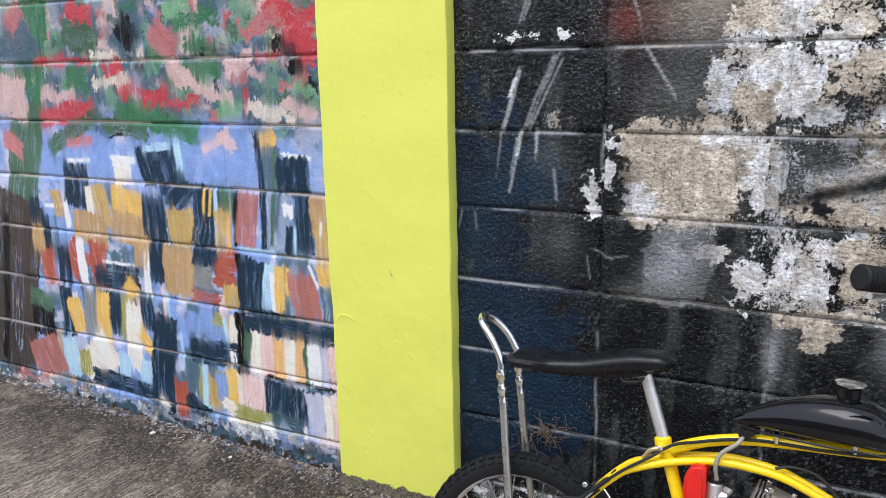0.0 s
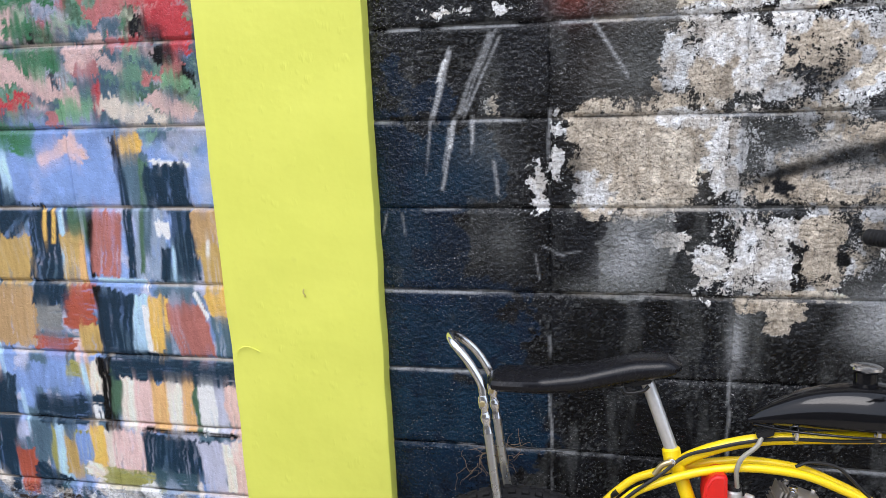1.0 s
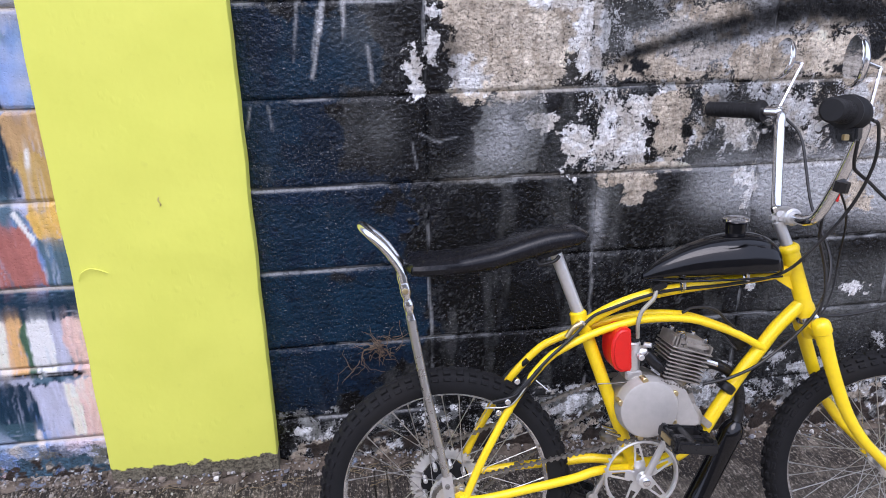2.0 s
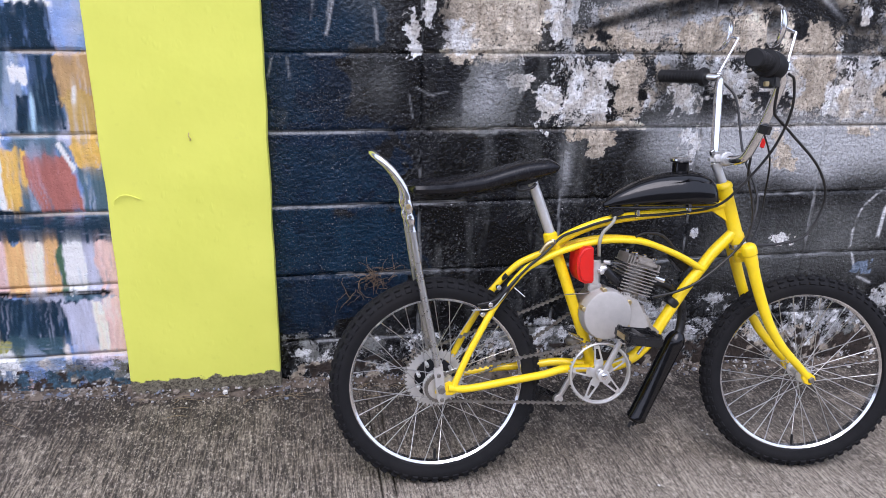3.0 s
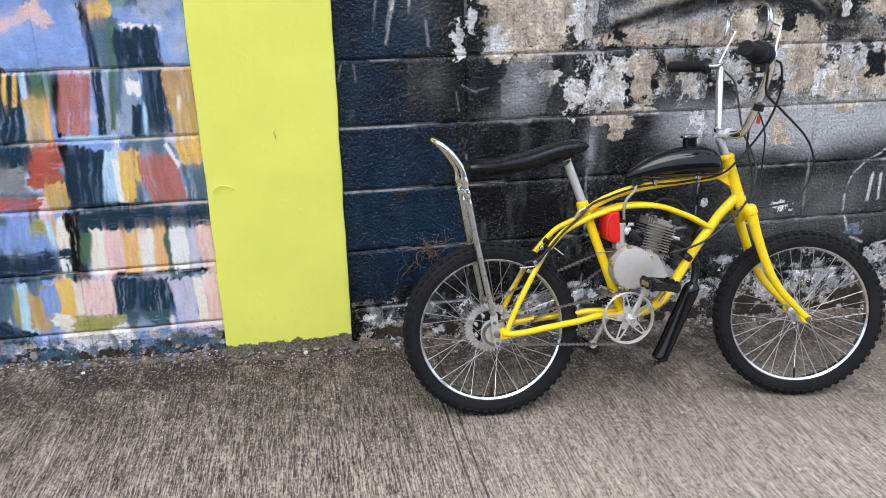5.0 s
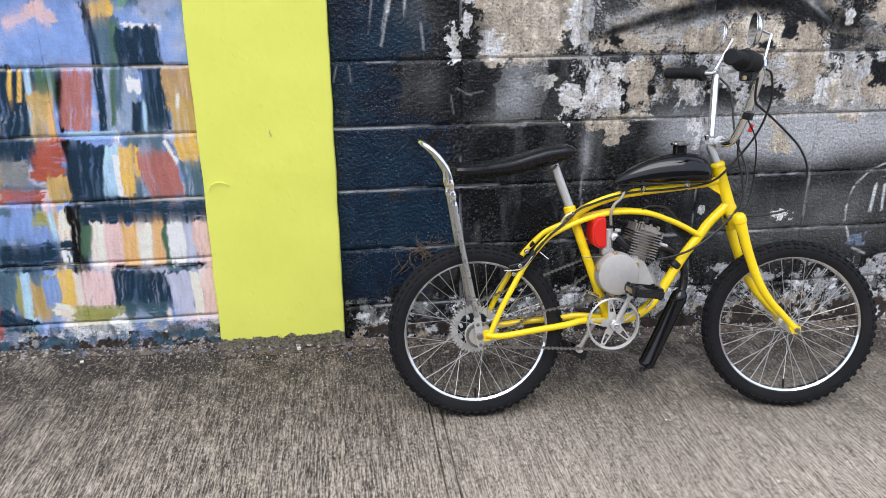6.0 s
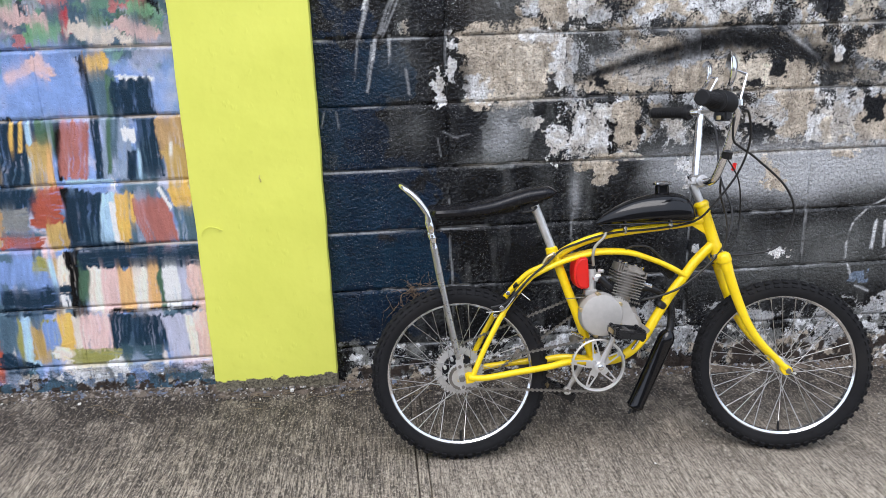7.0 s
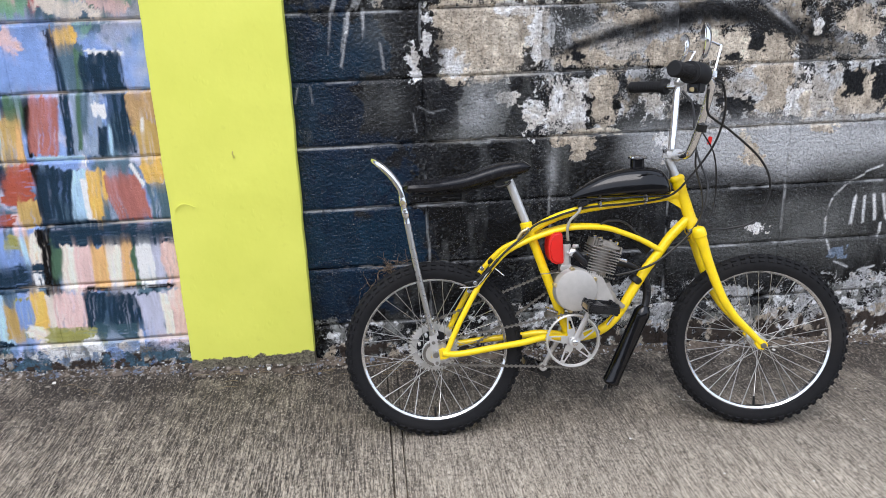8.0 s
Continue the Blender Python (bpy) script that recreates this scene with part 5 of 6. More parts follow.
# seat, post and the sissy bar
def banana_seat():
    """A long saddle, wide behind and narrow in front, kicked up at both ends."""
    bm = bmesh.new()
    rows = []
    n, ring = 26, 18
    for i in range(n + 1):
        f = i / n
        u = -0.080 + 0.352 * f
        top = float(np.interp(u, (-0.080, -0.064, 0.015, 0.094, 0.157, 0.188, 0.245, 0.272), (0.722, 0.729, 0.733, 0.747, 0.766, 0.775, 0.781, 0.772)))
        low = float(np.interp(u, (-0.080, -0.064, 0.010, 0.085, 0.146, 0.215, 0.252, 0.272), (0.700, 0.692, 0.692, 0.698, 0.715, 0.733, 0.742, 0.752)))
        cap = math.sqrt(max(0.0, 1 - ((abs(f - 0.5) - 0.43) / 0.07) ** 2)) if abs(f - 0.5) > 0.43 else 1
        half = (0.070 - 0.018 * f - 0.012 * math.sin(math.pi * f) * f) * (0.45 + 0.55 * cap)
        lift, tall = (top + low) / 2, (top - low) / 2 * (0.55 + 0.45 * cap)
        row = []
        for k in range(ring):
            a = 2 * math.pi * k / ring
            c, s = math.cos(a), math.sin(a)
            row.append(bm.verts.new((u, half * math.copysign(abs(c) ** 0.75, c), lift + tall * math.copysign(abs(s) ** 0.8, s))))
        rows.append(row)
    for a, b in zip(rows, rows[1:]):
        for k in range(ring):
            bm.faces.new((a[k], a[(k + 1) % ring], b[(k + 1) % ring], b[k]))
    bm.faces.new(rows[0])
    bm.faces.new(rows[-1])
    bmesh.ops.recalc_face_normals(bm, faces=bm.faces)
    return bm


seat = part("banana_seat", banana_seat(), VINYL, bike, "long black vinyl banana seat")
part("seat_pan", tube([(-0.060, 0, 0.702), (0.02, 0, 0.700), (0.12, 0, 0.716), (0.235, 0, 0.746)], 0.010, flat=2.0), SATIN, seat, "black steel seat pan")
bm = brick((0.196, 0, 0.727), (0.050, 0.044, 0.012), Matrix.Rotation(radians(-18), 3, "Y"))
tube([(0.170, -0.024, 0.716), (0.178, -0.025, 0.708), (0.205, -0.025, 0.714), (0.216, -0.024, 0.724)], 0.0035, bm)
rod((0.182, -0.028, 0.716), (0.182, 0.028, 0.716), 0.0055, bm)
part("seat_clamp", bm, SATIN, bike, "black steel saddle clamp")
part("seat_post", rod((0.213, 0, 0.728), (0.266, 0, 0.596), 0.0122), ALLOY, bike, "grey alloy seat post")
loop = [(-0.081, -0.050, 0.668), (-0.083, -0.050, 0.690), (-0.089, -0.049, 0.711), (-0.115, -0.045, 0.748), (-0.142, -0.034, 0.773), (-0.157, -0.012, 0.785), (-0.157, 0.012, 0.785), (-0.142, 0.034, 0.773), (-0.115, 0.045, 0.748), (-0.089, 0.049, 0.711), (-0.083, 0.050, 0.690), (-0.081, 0.050, 0.668)]
sissy = part("sissy_bar", tube(loop, 0.0082), CHROME, bike, "chromed tubular sissy bar")
for side in (-1, 1):
    y = side * 0.050
    part("strut", tube([(-0.071, y, 0.622), (-0.069, y, 0.610), (-0.052, side * 0.054, 0.517), (-0.029, side * 0.060, 0.406), (-0.008, side * 0.066, 0.308)], (0.0088, 0.0078)), STEEL, sissy, "dull steel strut")
    # the tube end is squeezed flat in two places under its bolts
    pinch = turned((-0.083, y - 0.002, 0.686), (-0.070, y - 0.002, 0.616), [(0, 0.0092), (0.14, 0.0104), (0.28, 0.0104), (0.36, 0.0074), (0.46, 0.0074), (0.54, 0.0100), (0.66, 0.0100), (0.76, 0.0074), (0.84, 0.0076), (1, 0.0090)], seg=16)
    part("bracket", pinch, CHROME, sissy, "squeezed chrome tube end")
    for k, (u, w) in enumerate(((-0.0815, 0.673), (-0.0775, 0.650), (-0.0735, 0.630))):
        part("bolt", rod((u, y - 0.016, w), (u, y - 0.006, w), 0.0062 if k == 0 else 0.0042, seg=6), BRASS if k == 0 else CHAIN, sissy)
    part("drop_plate", plate([(-0.018, 0.304), (-0.010, 0.316), (0.002, 0.314), (0.012, 0.235), (0.008, 0.220), (-0.002, 0.218), (-0.008, 0.232)], side * 0.066, side * 0.070), ALLOY, sissy)
    for u, w in ((-0.006, 0.288), (0.003, 0.230)):
        part("bolt", rod((u, side * 0.069, w), (u, side * 0.075, w), 0.0052, seg=6), CHAIN, sissy)
    part("axle_nut", rod((0.000, side * 0.062, 0.256), (0.000, side * 0.084, 0.256), 0.0095, seg=6), CHAIN, rear).matrix_local = Matrix.Translation((0, 0, -HUB))

# cranks, chainring, pedals
ring_ob = part("chainring", toothed(0.0745, 44, -0.050, -0.047, 0.0690), ALLOY, bike, "silver five-arm chainring")
ring_ob.matrix_local = Matrix.Translation((0.386, 0, 0.276))
part("guard_ring", tube([(0.0735 * math.cos(2 * math.pi * i / 24), -0.053, 0.0735 * math.sin(2 * math.pi * i / 24)) for i in range(25)], 0.0030, per=3, seg=8, closed_ends=False), ALLOY, ring_ob)
for k in range(5):
    a = radians(28 + 72 * k)
    turn = Matrix.Rotation(-a, 3, "Y")
    bm = bmesh.new()
    for s in (-1, 1):
        lean_in = Matrix.Rotation(-a + s * 0.13, 3, "Y")
        brick(turn @ Vector((0.0465, -0.052, s * 0.0068)), (0.050, 0.0045, 0.0042), lean_in, bm, 0.3)
    brick(turn @ Vector((0.0245, -0.052, 0)), (0.020, 0.0045, 0.021), turn, bm, 0.3)
    brick(turn @ Vector((0.0655, -0.052, 0)), (0.008, 0.0045, 0.012), turn, bm, 0.3)
    part("spider_arm", bm, ALLOY, ring_ob)
part("spider_hub", turned((0, -0.054, 0), (0, -0.047, 0), [(0, 0.0), (0, 0.020), (1, 0.020), (1, 0.0)]), ALLOY, ring_ob)
CR = Vector((0.386, 0, 0.277))


def crank(foot, y):
    f = Vector((foot[0], y, foot[1]))
    c = Vector((CR.x, y, CR.z))
    bm = tube([c, (c + f) / 2, f], (0.0125, 0.0095), flat=0.6)
    turned(c + Vector((0, -0.009, 0)), c + Vector((0, 0.009, 0)), [(0, 0.013), (0.1, 0.015), (0.9, 0.015), (1, 0.013)], bm)
    turned(f + Vector((0, -0.007, 0)), f + Vector((0, 0.007, 0)), [(0, 0.011), (0.1, 0.0125), (0.9, 0.0125), (1, 0.011)], bm)
    ob = part("crank_arm", bm, ALLOY, bike, "worn alloy crank arm")
    part("crank_bolt", rod(c + Vector((0, -0.014, 0)), c + Vector((0, -0.008, 0)), 0.008), CHROME, ob)


def pedal(c, tilt, material, text):
    turn = Matrix.Rotation(tilt, 3, "Y")
    bm = bmesh.new()
    for s in (-1, 1):
        brick(Vector(c) + turn @ Vector((s * 0.035, 0, 0)), (0.013, 0.088, 0.024), turn, bm, 0.3)
        brick(Vector(c) + turn @ Vector((0, s * 0.040, 0)), (0.074, 0.010, 0.022), turn, bm, 0.3)
        for e in (-1, 0, 1):
            brick(Vector(c) + turn @ Vector((s * 0.035, e * 0.03, 0.0)), (0.010, 0.014, 0.032), turn, bm, 0.2)
    rod(Vector(c) + Vector((0, -0.044, 0)), Vector(c) + Vector((0, 0.052, 0)), 0.0095, bm)
    brick(Vector(c), (0.06, 0.018, 0.012), turn, bm)
    p = part("pedal", bm, material, bike, text)
    for s in (-1, 1):
        part("reflector", brick(Vector(c) + turn @ Vector((s * 0.0425, 0, 0)), (0.004, 0.04, 0.012), turn), BRASS, p)
    return p


crank((0.428, 0.366), -0.070)
crank((0.326, 0.168), 0.070)
pedal((0.441, -0.132, 0.388), radians(6), SATIN, "black plastic platform pedal")
pedal((0.316, 0.130, 0.152), radians(25), SATIN, "black plastic platform pedal")


def chain(points, y, name, text):
    """Links and rollers along a closed run."""
    bm = bmesh.new()
    path = [Vector((u, y, w)) for u, w in points]
    total, acc = [], 0
    for a, b in zip(path, path[1:]):
        n = max(1, round((b - a).length / 0.0127))
        for k in range(n):
            p, q = a + (b - a) * k / n, a + (b - a) * (k + 1) / n
            total.append((p, q))
    for i, (p, q) in enumerate(total):
        d = q - p
        ang = math.atan2(d.z, d.x)
        turn = Matrix.Rotation(-ang, 3, "Y")
        gap = 0.0036 if i % 2 else 0.0024
        for s in (-1, 1):
            brick((p + q) / 2 + Vector((0, s * gap, 0)), (d.length, 0.0011, 0.0030), turn, bm, 0.3)
        turned(p + Vector((0, -0.0042, 0)), p + Vector((0, 0.0042, 0)), [(0, 0.0044), (1, 0.0044)], bm, 8)
    return part(name, bm, CHAIN, bike, text)


def wrap(c, r, a0, a1, n=14):
    return [(c[0] + r * math.cos(radians(a0 + (a1 - a0) * i / n)), c[1] + r * math.sin(radians(a0 + (a1 - a0) * i / n))) for i in range(n + 1)]


chain(wrap((0.386, 0.276), 0.078, 95, -87) + wrap((0, HUB), 0.031, 268, 92) + wrap((0.386, 0.276), 0.078, 95, 94, 1), -0.050 + 0.004, "pedal_chain", "dull steel pedal chain")
chain(wrap((0.352, 0.440), 0.020, 110, -65) + wrap((0, HUB), 0.070, 290, 118) + wrap((0.352, 0.440), 0.020, 112, 110, 1), 0.034, "drive_chain", "dull steel engine chain")

# engine
bm = bmesh.new()
turned((0.398, 0.045, 0.418), (0.398, -0.040, 0.418), [(0, 0.045), (0.1, 0.058), (0.9, 0.062), (1, 0.056)], bm)
brick((0.452, 0.0, 0.400), (0.11, 0.078, 0.075), Matrix.Rotation(radians(-18), 3, "Y"), bm, 0.25)
turned((0.478, 0.035, 0.385), (0.478, -0.044, 0.385), [(0, 0.03), (0.1, 0.036), (0.9, 0.036), (1, 0.028)], bm)
engine = part("engine", bm, CASTING, bike, "small two-stroke engine in grey cast aluminium")
part("clutch_cover", turned((0.393, -0.036, 0.420), (0.393, -0.064, 0.420), [(0, 0.062), (0.3, 0.061), (0.75, 0.060), (0.93, 0.0575), (1, 0.053)], seg=48), COVER, engine, "round plain silver clutch cover")
bm = plate([(0.410, 0.470), (0.446, 0.470), (0.470, 0.452), (0.496, 0.400), (0.500, 0.384), (0.488, 0.370), (0.450, 0.368), (0.415, 0.372)], -0.056, -0.030)
bmesh.ops.bevel(bm, geom=[e for e in bm.edges if abs(e.verts[0].co.y - e.verts[1].co.y) < 1e-5], offset=0.004, segments=2, affect="EDGES")
part("cover_lobe", bm, COVER, engine, "satin silver gear cover")
for a in (100, 165, 255, 330, 30):
    p = (0.393 + 0.060 * math.cos(radians(a)), 0.420 + 0.060 * math.sin(radians(a)))
    part("cover_bolt", rod((p[0], -0.062, p[1]), (p[0], -0.040, p[1]), 0.0062, seg=10), BRASS, engine)
FOOTC, TOPC = Vector((0.459, -0.004, 0.448)), Vector((0.485, -0.004, 0.538))
axis = (TOPC - FOOTC).normalized()
tilt = Matrix.Rotation(math.atan2(axis.x, axis.z), 3, "Y")
part("cylinder", rod(FOOTC, TOPC, 0.027), CASTING, engine)
fin = None
for k in range(9):
    c = FOOTC + axis * (0.022 + 0.0078 * k)
    size = 0.080 if k < 5 else 0.086
    if fin is None:
        fin = part("cooling_fin", brick((0, 0, 0), (0.084, 0.080, 0.0028), None, None, 0.3), CASTING, engine, "thin cast cooling fin")
        f = fin
    else:
        f = new("cooling_fin", fin.data)
        f.parent = engine
    f.matrix_local = Matrix.Translation(c) @ tilt.to_4x4() @ Matrix.Diagonal((size / 0.084, size / 0.084, 1, 1))
head = part("cylinder_head", brick(TOPC + axis * 0.002 + tilt @ Vector((0.008, 0, 0)), (0.060, 0.070, 0.024), tilt, None, 0.35), CASTING, engine)
for s in (-0.040, -0.033, -0.026, 0.042):
    part("head_fin", brick(TOPC + axis * (0.002 if s < 0 else -0.003) + tilt @ Vector((s, 0, 0)), (0.0034, 0.066, 0.020), tilt, None, 0.3), CASTING, head)
for e in (-1, 1):
    for s in (-1, 1):
        part("head_nut", rod(TOPC + tilt @ Vector((e * 0.024, s * 0.028, 0.010)), TOPC + tilt @ Vector((e * 0.024, s * 0.028, 0.019)), 0.0055, seg=6), CHROME, head)
bm = rod(TOPC + axis * 0.008 + tilt @ Vector((-0.016, -0.006, 0)), TOPC + axis * 0.020 + tilt @ Vector((-0.02, -0.006, 0)), 0.008)
part("spark_plug", bm, CHROME, head)
for k in range(14):
    a = FOOTC + axis * 0.012 + tilt @ Vector((-0.046 + 0.0066 * k, -0.047, 0))
    part("base_spring", brick(a, (0.004, 0.006, 0.007), tilt, None, 0.35), CHAIN, engine)
part("intake", tube([(0.434, -0.022, 0.488), (0.412, -0.022, 0.506), (0.396, -0.020, 0.522)], 0.0115), SATIN, engine, "black intake pipe")
part("intake_flange", brick((0.436, -0.012, 0.492), (0.012, 0.05, 0.03), tilt), SATIN, engine)
bm = rod((0.372, -0.010, 0.480), (0.372, -0.010, 0.545), 0.016)
rod((0.372, -0.010, 0.515), (0.402, -0.010, 0.524), 0.013, bm)
brick((0.372, -0.010, 0.478), (0.034, 0.034, 0.020), None, bm)
rod((0.380, -0.028, 0.520), (0.380, -0.044, 0.520), 0.006, bm)
rod((0.392, -0.020, 0.540), (0.404, -0.030, 0.540), 0.0055, bm)
carb = part("carburettor", bm, ALLOY, engine, "small silver carburettor")
part("carburettor_cap", rod((0.372, -0.010, 0.544), (0.372, -0.010, 0.556), 0.0145), SATIN, carb)
bm = plate([(0.328, 0.574), (0.338, 0.580), (0.352, 0.581), (0.357, 0.576), (0.361, 0.500), (0.358, 0.494), (0.340, 0.492), (0.328, 0.498), (0.321, 0.512), (0.318, 0.532), (0.319, 0.556)], -0.046, 0.022)
bmesh.ops.bevel(bm, geom=[e for e in bm.edges if abs(e.verts[0].co.y - e.verts[1].co.y) < 1e-5], offset=0.006, segments=3, affect="EDGES")
part("air_filter", bm, RED, engine, "bright red plastic air filter cover")
part("wire_bracket", tube([(0.300, -0.02, 0.462), (0.34, -0.03, 0.466), (0.385, -0.03, 0.470)], 0.0014), CHAIN, engine)
mount = Matrix.Rotation(radians(-12), 3, "Y")
part("mount_clamp", rod((0.331, 0, 0.352), (0.336, 0, 0.336), 0.0195), CHAIN, engine)
for s in (-1, 1):
    part("mount_bolt", rod((0.318, s * 0.012 - 0.01, 0.362), (0.350, s * 0.012 - 0.01, 0.350), 0.0035), CHROME, engine)
part("front_mount", brick((0.522, 0, 0.375), (0.046, 0.05, 0.014), Matrix.Rotation(radians(40), 3, "Y")), CASTING, engine)
part("mount_bolt", rod((0.512, -0.020, 0.338), (0.492, -0.020, 0.310), 0.0035), CHROME, engine)

# exhaust
exhaust = part("exhaust_pipe", tube([(0.515, 0.012, 0.486), (0.562, 0.018, 0.478), (0.602, 0.020, 0.452), (0.618, 0.018, 0.412), (0.616, 0.014, 0.370), (0.606, 0.010, 0.345)], 0.0115), SATIN, bike, "black exhaust header pipe")
A, B = Vector((0.611, 0.008, 0.356)), Vector((0.514, 0.020, 0.124))
part("muffler", turned(A, B, [(0, 0.012), (0.04, 0.020), (0.09, 0.0235), (0.12, 0.0245), (0.14, 0.0235), (0.93, 0.0235), (0.94, 0.0248), (0.975, 0.0248), (0.985, 0.021), (1, 0.019)], seg=32), GLOSS, exhaust, "gloss black tubular muffler")
d = (B - A).normalized()
for s in (-0.011, 0.004, 0.012):
    part("outlet", rod(B + Vector((s, s * 0.6, 0)), B + d * 0.017 + Vector((s, s * 0.6, 0)), 0.004), SATIN, exhaust)
part("flange_bolt", rod((0.522, -0.020, 0.500), (0.546, -0.022, 0.492), 0.005, seg=6), CHROME, exhaust)

# coil box, clamps on the down tube
bm = brick((0.606, 0.034, 0.530), (0.026, 0.034, 0.050), Matrix.Rotation(radians(-42), 3, "Y"))
part("ignition_coil", bm, SATIN, bike, "black ignition coil box")
part("tube_clamp", rod((0.585, 0, 0.444), (0.573, 0, 0.428), 0.0195), SATIN, bike)

# tank
def tank_bm():
    """A teardrop tank: blunt in front, drawn out to a point behind, rounded on top."""
    bm = bmesh.new()
    rows = []
    n, ring = 28, 22
    for i in range(n + 1):
        f = i / n
        u = 0.390 + 0.279 * f
        top = float(np.interp(u, (0.390, 0.410, 0.432, 0.455, 0.478, 0.510, 0.541, 0.570, 0.595, 0.620, 0.640, 0.652, 0.662, 0.669), (0.679, 0.697, 0.711, 0.724, 0.735, 0.746, 0.753, 0.757, 0.758, 0.755, 0.747, 0.736, 0.718, 0.698)))
        low = 0.668 + 0.010 * f
        half = 0.006 + 0.052 * min(1, f * 1.5) ** 0.7 * (1 if f < 0.88 else math.sqrt(max(0.05, 1 - ((f - 0.88) / 0.12) ** 2)))
        row = []
        for k in range(ring):
            a = 2 * math.pi * k / ring
            c, s = math.cos(a), math.sin(a)
            z = low + (0.24 * (top - low)) * (1 + s) if s < 0 else low + (top - low) * (0.24 + 0.76 * s ** 0.85)
            row.append(bm.verts.new((u, half * math.copysign(abs(c) ** 0.7, c) * (1 if s > -0.5 else 0.92), z)))
        rows.append(row)
    for a, b in zip(rows, rows[1:]):
        for k in range(ring):
            bm.faces.new((a[k], a[(k + 1) % ring], b[(k + 1) % ring], b[k]))
    bm.faces.new(rows[0])
    bm.faces.new(rows[-1])
    bmesh.ops.recalc_face_normals(bm, faces=bm.faces)
    return bm


tank = part("fuel_tank", tank_bm(), GLOSS, bike, "gloss black teardrop fuel tank")
part("seam", tube([(0.400, -0.010, 0.668), (0.46, -0.044, 0.671), (0.56, -0.0585, 0.675), (0.65, -0.056, 0.678)], 0.0022), GLOSS, tank)
part("filler_neck", rod((0.578, 0.002, 0.745), (0.578, 0.002, 0.778), 0.0195, seg=24), GLOSS, tank)
part("filler_cap", turned((0.578, 0.002, 0.777), (0.578, 0.002, 0.789), [(0, 0.024), (0.25, 0.0265), (0.6, 0.0265), (0.85, 0.022), (1, 0.016)]), CHROME, tank, "chrome filler cap")
for u, w in ((0.470, 0.652), (0.600, 0.664)):
    part("tank_stud", rod((u, -0.018, w + 0.012), (u, -0.018, w - 0.003), 0.004), CHROME, tank)
    part("tank_strap", rod((u - 0.006, 0, w + 0.001), (u + 0.006, 0, w + 0.002), 0.0155), CHROME, tank)
part("fuel_tap", brick((0.418, -0.016, 0.656), (0.030, 0.016, 0.014), Matrix.Rotation(radians(-25), 3, "Y")), SATIN, tank, "black fuel tap")
part("fuel_hose", tube([(0.414, -0.018, 0.652), (0.404, -0.028, 0.634), (0.380, -0.034, 0.612), (0.372, -0.036, 0.588), (0.376, -0.026, 0.556)], 0.0042), HOSE, tank, "clear grey fuel hose")

# stem, bars, grips, levers, mirrors
CLAMP = Vector((0.664, 0.004, 0.784))
bm = rod(HEAD_TOP, CLAMP + Vector((0.002, 0, -0.006)), 0.0115)
stem = part("stem", bm, ALLOY, bike, "polished alloy stem")
part("stem_clamp", rod(CLAMP + Vector((0.022, -0.024, 0.003)), CLAMP + Vector((0.028, 0.028, 0.003)), 0.0175), ALLOY, stem)
part("stem_head", brick(CLAMP + Vector((0.008, 0.0, 0.0)), (0.044, 0.032, 0.028), None, None, 0.35), ALLOY, stem)
part("stem_bolt", rod(CLAMP + Vector((-0.004, 0, 0.010)), CLAMP + Vector((-0.008, 0, 0.022)), 0.007, seg=6), CHROME, stem)
GN0, GN1 = Vector((0.668, -0.200, 0.990)), Vector((0.566, -0.300, 0.996))
GF0, GF1 = Vector((0.738, 0.195, 0.990)), Vector((0.655, 0.312, 0.996))
bars = [GN1, GN0, (0.706, -0.172, 0.975), (0.712, -0.160, 0.948), (0.704, -0.120, 0.862), (0.696, -0.084, 0.802), (0.690, -0.058, 0.787), (0.688, -0.020, 0.786),
        (0.692, 0.025, 0.786), (0.698, 0.058, 0.787), (0.704, 0.078, 0.804), (0.726, 0.122, 0.880), (0.744, 0.158, 0.960), (0.752, 0.174, 0.984), GF0, GF1]
handlebar = part("handlebar", tube(bars, 0.0111, per=6, seg=16), CHROME, bike, "tall chromed ape-hanger handlebar")


def grip(p0, p1, r, name="grip", text="ribbed black rubber grip"):
    prof = [(0, r * 1.35), (0.04, r * 1.5), (0.09, r * 1.5), (0.11, r * 1.05)]
    for k in range(12):
        f = 0.13 + 0.82 * k / 12
        prof += [(f, r * 1.05), (f + 0.03, r * 1.05), (f + 0.035, r * 0.98), (f + 0.06, r * 0.98)]
    prof += [(0.97, r * 1.08), (1.0, r * 0.9)]
    return part(name, turned(p0, p1, prof), GRIP, handlebar, text)


grip(GF0 + (GF1 - GF0) * 0.08, GF1 + (GF1 - GF0) * 0.02, 0.0165)
gd = (GN1 - GN0).normalized()
part("twist_throttle", turned(GN0 - gd * 0.012, GN0 + gd * 0.062, [(0, 0.021), (0.06, 0.029), (0.55, 0.030), (0.62, 0.027), (0.9, 0.0255), (1, 0.021)]), GRIP, handlebar, "black twist throttle housing")
grip(GN0 + gd * 0.055, GN1 + gd * 0.005, 0.0185)
part("kill_switch", brick(GN0 + gd * 0.020 + Vector((0, 0, -0.034)), (0.040, 0.034, 0.026), Matrix.Rotation(radians(44), 3, "Z")), SATIN, handlebar, "black switch block")
part("switch_button", brick(GN0 + gd * 0.034 + Vector((-0.010, -0.012, -0.040)), (0.010, 0.008, 0.010)), BRASS, handlebar)
